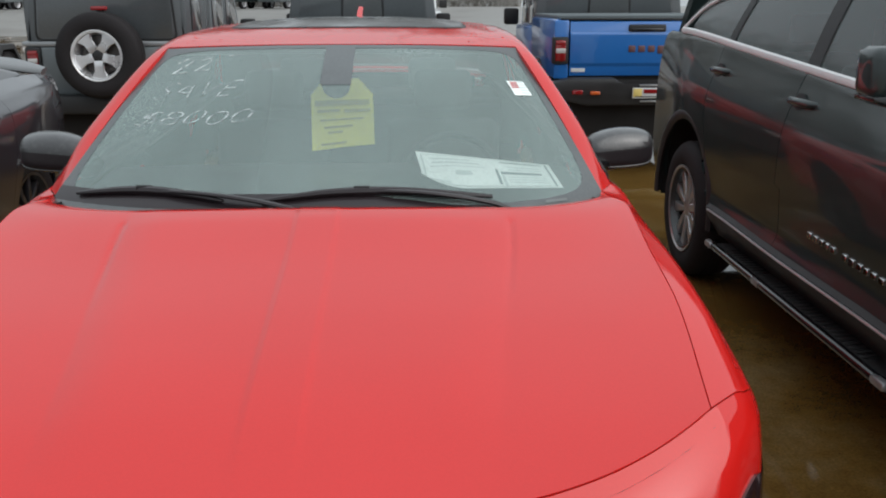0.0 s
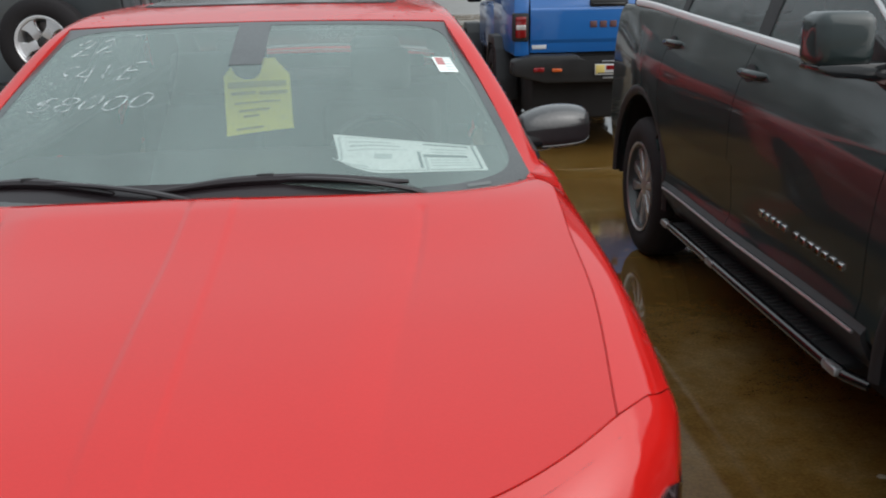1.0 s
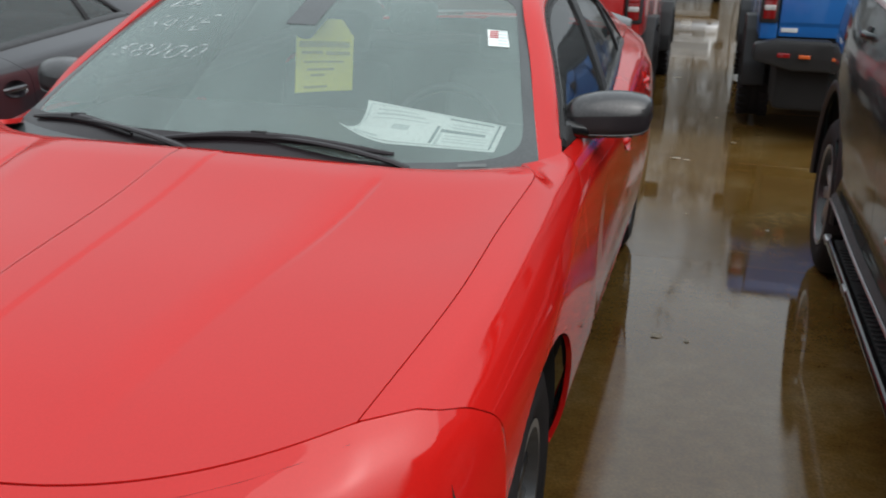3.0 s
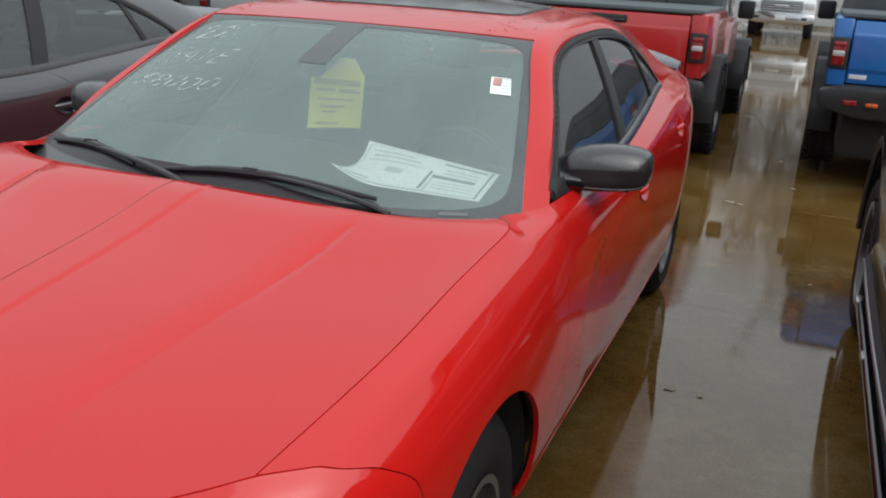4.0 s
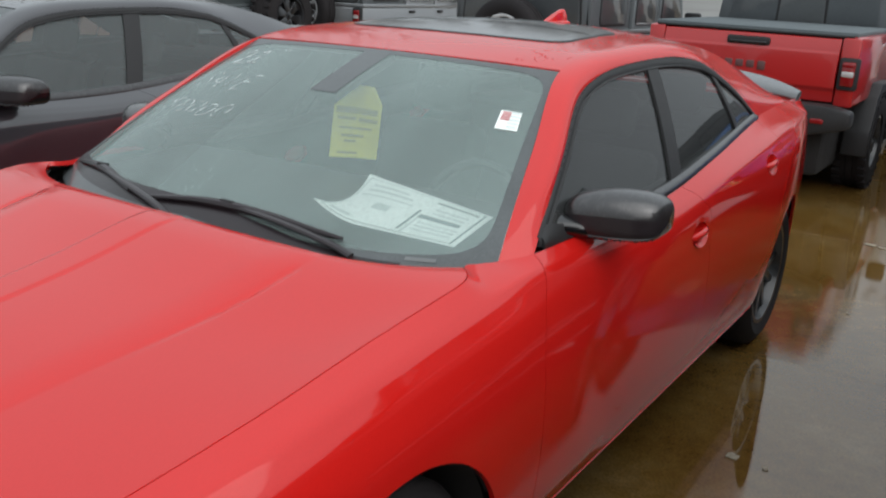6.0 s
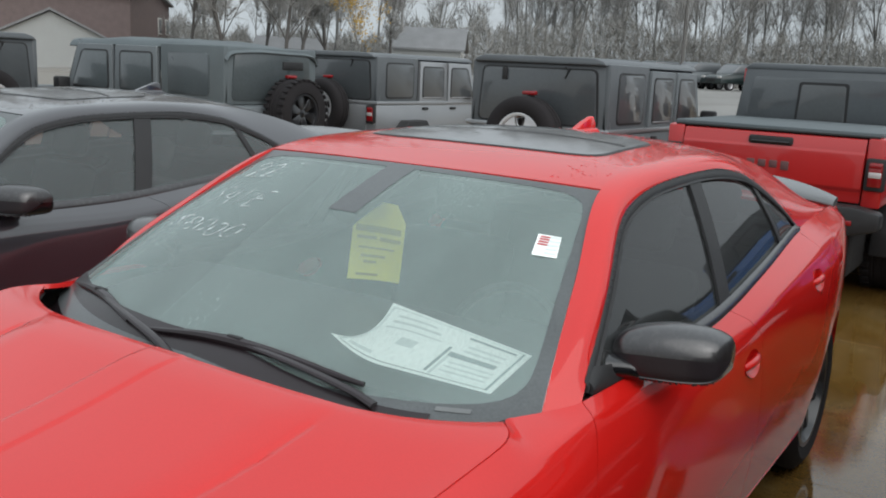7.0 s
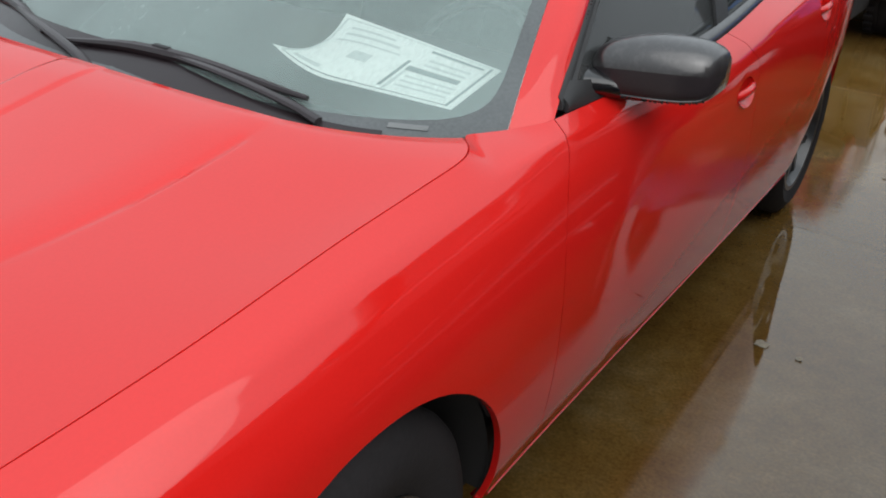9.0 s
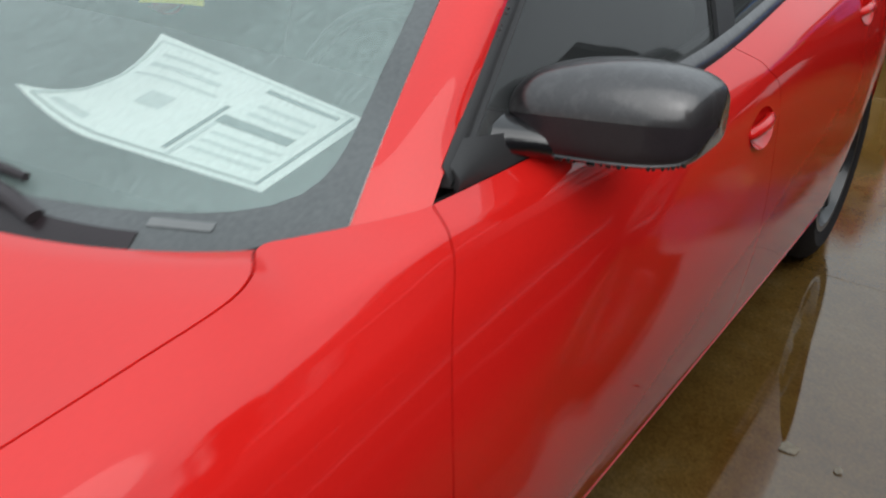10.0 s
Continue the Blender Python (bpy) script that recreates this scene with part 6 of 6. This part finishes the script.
def brush_belt():
    """The thicket under the far trees: many leafless stems and dull evergreen clumps, uncountable, coloured pale for
    haze.
    """
    rng = random.Random(8)
    verts, faces = [], []
    for k in range(150000):
        bearing, d = rng.uniform(-6, 70), rng.uniform(92, 120)
        x, y = toward(bearing, d)
        h = (4.6 + 4.0 * abs(noise.noise(Vector((bearing * 0.22, 1.3, 0)))) + 3.0 * noise.noise(Vector((bearing * 1.1, 4.0, 0)))) * (0.6 if bearing > 38 else 1.0)
        z0 = 0.9 + h * rng.uniform(0, 1) ** 1.25
        ln = rng.uniform(0.5, 1.5)
        way = Vector((rng.gauss(0, 0.6), rng.gauss(0, 0.6), rng.gauss(0.6, 0.5))).normalized() * ln
        w = rng.uniform(0.015, 0.06)
        a = rng.uniform(0, math.pi)
        dx, dy = math.cos(a) * w, math.sin(a) * w
        i = len(verts)
        verts += [(x - dx, y - dy, z0), (x + dx, y + dy, z0), (x + way.x, y + way.y, z0 + way.z)]
        faces += [(i, i + 1, i + 2)]
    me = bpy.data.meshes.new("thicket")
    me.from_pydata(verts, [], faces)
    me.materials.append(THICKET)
    return tagged(new("thicket", me), "dense winter thicket under the far trees, its grey-brown paled for haze", "thicket", kind="stuff")


brush_belt()


# ---- small things on and in the red car ----
TAG_YELLOW = mat("yellow_card", (0.84, 0.80, 0.10), 0.7, vary=0.06, fine=40, coarse=6)
PAPER = mat("white_paper", (0.92, 0.98, 0.95), 0.7, vary=0.04, fine=60, coarse=6)
INK = mat("grey_print", (0.22, 0.27, 0.27), 0.8)
INK_LIGHT = mat("pale_print", (0.64, 0.71, 0.70), 0.8)
TAG_INK = mat("faded_print", (0.42, 0.38, 0.06), 0.8)


def chalk_mat():
    """Window chalk: patchy white over the glass, thinner where the rain has washed it."""
    m = bpy.data.materials.new("white_window_chalk")
    m.use_nodes = True
    n, l = m.node_tree.nodes, m.node_tree.links
    n.clear()
    where, wash = n.new("ShaderNodeTexCoord"), n.new("ShaderNodeTexNoise")
    wash.inputs["Scale"].default_value, wash.inputs["Detail"].default_value = 38, 5
    l.new(where.outputs["Object"], wash.inputs["Vector"])
    amount = n.new("ShaderNodeMapRange")
    amount.inputs["From Min"].default_value, amount.inputs["From Max"].default_value = 0.36, 0.66
    amount.inputs["To Min"].default_value, amount.inputs["To Max"].default_value = 0.14, 0.52
    l.new(wash.outputs["Fac"], amount.inputs["Value"])
    clear, white, mix, out = n.new("ShaderNodeBsdfTransparent"), n.new("ShaderNodeBsdfDiffuse"), n.new("ShaderNodeMixShader"), n.new("ShaderNodeOutputMaterial")
    white.inputs["Color"].default_value = (0.80, 0.85, 0.86, 1)
    l.new(amount.outputs["Result"], mix.inputs["Fac"])
    l.new(clear.outputs["BSDF"], mix.inputs[1])
    l.new(white.outputs["BSDF"], mix.inputs[2])
    l.new(mix.outputs["Shader"], out.inputs["Surface"])
    return m


CHALK = chalk_mat()
FLAG_RED = mat("flag_red", (0.50, 0.11, 0.12), 0.7)
LEAF_PALE = mat("pale_wet_leaf", (0.30, 0.26, 0.19), 0.5, vary=0.4, fine=60, coarse=12)


def bent(fn, u0, u1, v0, v1, lift, nu=6, nv=2):
    return sheet(lambda u, v: fn(u0 + (u1 - u0) * u, v0 + (v1 - v0) * v) + Vector((0, 0, lift)), nu, nv, 0)


def dash_paper(u, v):
    """The curled sheet on the dashboard: u along its length, v towards the cabin; one end curls up."""
    a, b, c, e = Vector((0.264, 0.452, 1.045)), Vector((0.684, 0.482, 1.038)), Vector((0.250, 0.706, 1.112)), Vector((0.669, 0.690, 1.068))
    p = (a * (1 - u) + b * u) * (1 - v) + (c * (1 - u) + e * u) * v
    curl = max(0.0, 1 - u / 0.34) ** 2
    return p + Vector((0.012 * curl * v * (1 - v) * 4, 0, curl * (0.046 * (1 - v) ** 2 - 0.096 * v * (1 - v))))


sheet_thing = thing("window_sticker", "white printed price sheet lying curled on the dashboard", "paper")
part("sheet", sheet(dash_paper, 24, 12, 0.001), PAPER, sheet_thing)
for u0, u1, v0, v1, ink in ((0.03, 0.97, 0.035, 0.05, INK), (0.03, 0.97, 0.945, 0.96, INK_LIGHT), (0.025, 0.04, 0.04, 0.95, INK_LIGHT), (0.955, 0.97, 0.04, 0.95, INK), (0.565, 0.585, 0.10, 0.62, INK), (0.60, 0.90, 0.45, 0.54, INK),
                            (0.62, 0.93, 0.86, 0.90, INK), (0.27, 0.39, 0.38, 0.52, INK_LIGHT), (0.10, 0.46, 0.74, 0.78, INK_LIGHT), (0.10, 0.40, 0.84, 0.87, INK_LIGHT), (0.66, 0.90, 0.60, 0.64, INK_LIGHT), (0.66, 0.90, 0.70, 0.74, INK_LIGHT),
                            (0.64, 0.92, 0.16, 0.19, INK_LIGHT), (0.64, 0.92, 0.25, 0.28, INK_LIGHT), (0.64, 0.92, 0.34, 0.37, INK_LIGHT), (0.06, 0.22, 0.10, 0.16, INK_LIGHT), (0.60, 0.62, 0.06, 0.44, INK_LIGHT), (0.08, 0.50, 0.64, 0.665, INK_LIGHT)):
    part("print_bar", bent(dash_paper, u0, u1, v0, v1, 0.0012, 10, 3), ink, sheet_thing)


def tag_face(u, v):
    lo = Vector((-0.098, 0.934, 1.078)).lerp(Vector((0.114, 0.908, 1.104)), u)
    hi = Vector((-0.098, 0.960, 1.262)).lerp(Vector((0.110, 0.936, 1.268)), u)
    return lo.lerp(hi, v) + Vector((0, 0.012 * math.sin(math.pi * u), 0))


card = thing("hang_tag", "yellow paper hang tag hooked on the mirror housing", "price tag")
tag = sheet(tag_face, 14, 14, 0.0012, 0, None, None, Vector((0, 5, 1.1)))
neck = bmesh.new()
sheet(lambda u, v: tag_face(0.5 + (u - 0.5) * (1 - 0.44 * v), 1.0 + 0.30 * v), 12, 5, 0.0012, 0, neck, None, Vector((0, 5, 1.1)))
part("card", tag, TAG_YELLOW, card)
part("neck", neck, TAG_YELLOW, card)
for u0, u1, v0, v1 in ((0.06, 0.94, 0.80, 0.90), (0.10, 0.46, 0.68, 0.73), (0.52, 0.95, 0.66, 0.72), (0.14, 0.84, 0.52, 0.55), (0.20, 0.66, 0.38, 0.42), (0.26, 0.50, 0.28, 0.32), (0.15, 0.55, 0.07, 0.11)):
    part("print_bar", sheet(lambda u, v: tag_face(u0 + (u1 - u0) * u, v0 + (v1 - v0) * v) + Vector((0, -0.0022, 0)), 4, 2, 0), TAG_INK, card)


def on_glass(u, v, h=0.003):
    return windshield_point(u, v) + Vector((0, -0.42, 0.9)) * h


flag = thing("flag_sticker", "small white sticker with a red striped flag on the windshield", "sticker")
part("sticker_back", sheet(lambda u, v: on_glass(0.842 + 0.085 * u - 0.008 * v, 0.590 + 0.105 * v, 0.003), 6, 6, 0.0006), PAPER, flag)
for k in range(5):
    part("stripe", sheet(lambda u, v: on_glass(0.884 + 0.040 * u - 0.004, 0.600 + 0.020 * k + 0.010 * v, 0.0042), 3, 1, 0), INK_LIGHT, flag)
for k in range(4):
    part("stripe", sheet(lambda u, v: on_glass(0.846 + 0.036 * u, 0.640 + 0.013 * k + 0.008 * v, 0.0044), 3, 1, 0), FLAG_RED, flag)
solo("windshield_label", sheet(lambda u, v: on_glass(0.770 + 0.082 * u, -0.030 + 0.014 * v, 0.003), 8, 2, 0.0006), mat("dull_strip_label", (0.15, 0.16, 0.16), 0.6), "small pale strip label at the foot of the windshield", "label")


def chalk_word(body, u0, u1, v0, v1, slant):
    """A word written on the outside of the windshield."""
    cu = bpy.data.curves.new("chalk", "FONT")
    cu.body, cu.offset, cu.resolution_u = body, -0.026, 6
    tmp = bpy.data.objects.new("chalk", cu)
    scene.collection.objects.link(tmp)
    me = bpy.data.meshes.new_from_object(tmp.evaluated_get(bpy.context.evaluated_depsgraph_get()))
    bpy.data.objects.remove(tmp)
    bm = bmesh.new()
    bm.from_mesh(me)
    bmesh.ops.subdivide_edges(bm, edges=[e for e in bm.edges if e.calc_length() > 0.12], cuts=2)
    xs, ys = [v.co.x for v in bm.verts], [v.co.y for v in bm.verts]
    x0, x1, y0, y1 = min(xs), max(xs), min(ys), max(ys)
    for v in bm.verts:
        s, t = (v.co.x - x0) / (x1 - x0), (v.co.y - y0) / (y1 - y0)
        wob = 0.006 * math.sin(s * 17 + len(body))
        v.co = on_glass(u0 + (u1 - u0) * s + slant * t, v0 + (v1 - v0) * t + wob, 0.003)
    return finish(bm, "chalk_word", CHALK, 0)


for body, u0, u1, v0, v1 in (("SAVE", -0.86, -0.49, 0.575, 0.690), ("$8000", -0.87, -0.37, 0.390, 0.485)):
    w = new("chalk_writing", chalk_word(body, u0, u1, v0, v1, 0.045))
    tagged(w, "white chalk writing on the windshield reading " + body, "writing", "windshield writing")
marks = thing("chalk_marks", "faint white chalk strokes high on the windshield", "writing", None, "windshield writing")
for pts in (((-0.86, 0.85), (-0.82, 0.885), (-0.78, 0.86), (-0.85, 0.765), (-0.77, 0.77)), ((-0.74, 0.865), (-0.70, 0.885), (-0.68, 0.85), (-0.74, 0.775), (-0.66, 0.785)), ((-0.60, 0.90), (-0.55, 0.905))):
    part("stroke", tube([on_glass(u, v, 0.002) for u, v in pts], 0.0018, 5), CHALK, marks)

def paper_mat():
    """Thin pinkish paper that lets daylight through."""
    m = bpy.data.materials.new("pinkish_paper")
    m.use_nodes = True
    n, l = m.node_tree.nodes, m.node_tree.links
    n.clear()
    face, glow, mix, out = n.new("ShaderNodeBsdfDiffuse"), n.new("ShaderNodeBsdfTranslucent"), n.new("ShaderNodeMixShader"), n.new("ShaderNodeOutputMaterial")
    face.inputs["Color"].default_value, glow.inputs["Color"].default_value = (0.80, 0.52, 0.46, 1), (0.98, 0.58, 0.46, 1)
    mix.inputs["Fac"].default_value = 0.85
    l.new(face.outputs["BSDF"], mix.inputs[1])
    l.new(glow.outputs["BSDF"], mix.inputs[2])
    l.new(mix.outputs["Shader"], out.inputs["Surface"])
    return m


PINK = paper_mat()
for y0, y1, f0, f1 in ((2.40, 2.53, 0.25, 0.85), (2.545, 2.64, 0.22, 0.80), (1.97, 2.07, 0.15, 0.42)):
    leaf = thing("window_paper", "pinkish paper stuck on the far window of the plum sedan", "paper", pose(-2.85, 0.08, 0), "window papers")
    part("sheet", sheet(lambda u, v: (lambda p: Vector((-p.x, p.y, p.z)))(pane_point(y0 + (y1 - y0) * u, f0 + (f1 - f0) * v, 0.026)), 4, 6, 0.0006), PINK, leaf)

# litter on the wet ground
rng = random.Random(12)
for x, y, s in ((1.104, 1.84, 0.032), (1.226, 1.824, 0.018), (1.934, 0.506, 0.02), (1.015, 5.40, 0.05), (1.09, 5.36, 0.03), (1.45, 6.2, 0.03), (1.30, 7.4, 0.025), (0.80, 10.3, 0.06), (1.15, 3.80, 0.015), (1.62, 3.6, 0.018)):
    bm = bmesh.new()
    k = 9
    top = [bm.verts.new((s * rng.uniform(0.6, 1.1) * math.cos(2 * math.pi * i / k), 0.8 * s * rng.uniform(0.6, 1.1) * math.sin(2 * math.pi * i / k), 0.0015 + rng.uniform(0, 0.003))) for i in range(k)]
    mid = bm.verts.new((0, 0, 0.003))
    for i in range(k):
        bm.faces.new((mid, top[i], top[(i + 1) % k]))
    solo("wet_leaf", bm, LEAF_PALE, "pale wet leaf stuck to the concrete", "leaf", "ground litter", m=pose(x, y, 0.001, 0, 0, rng.uniform(0, 360)), smooth=0)
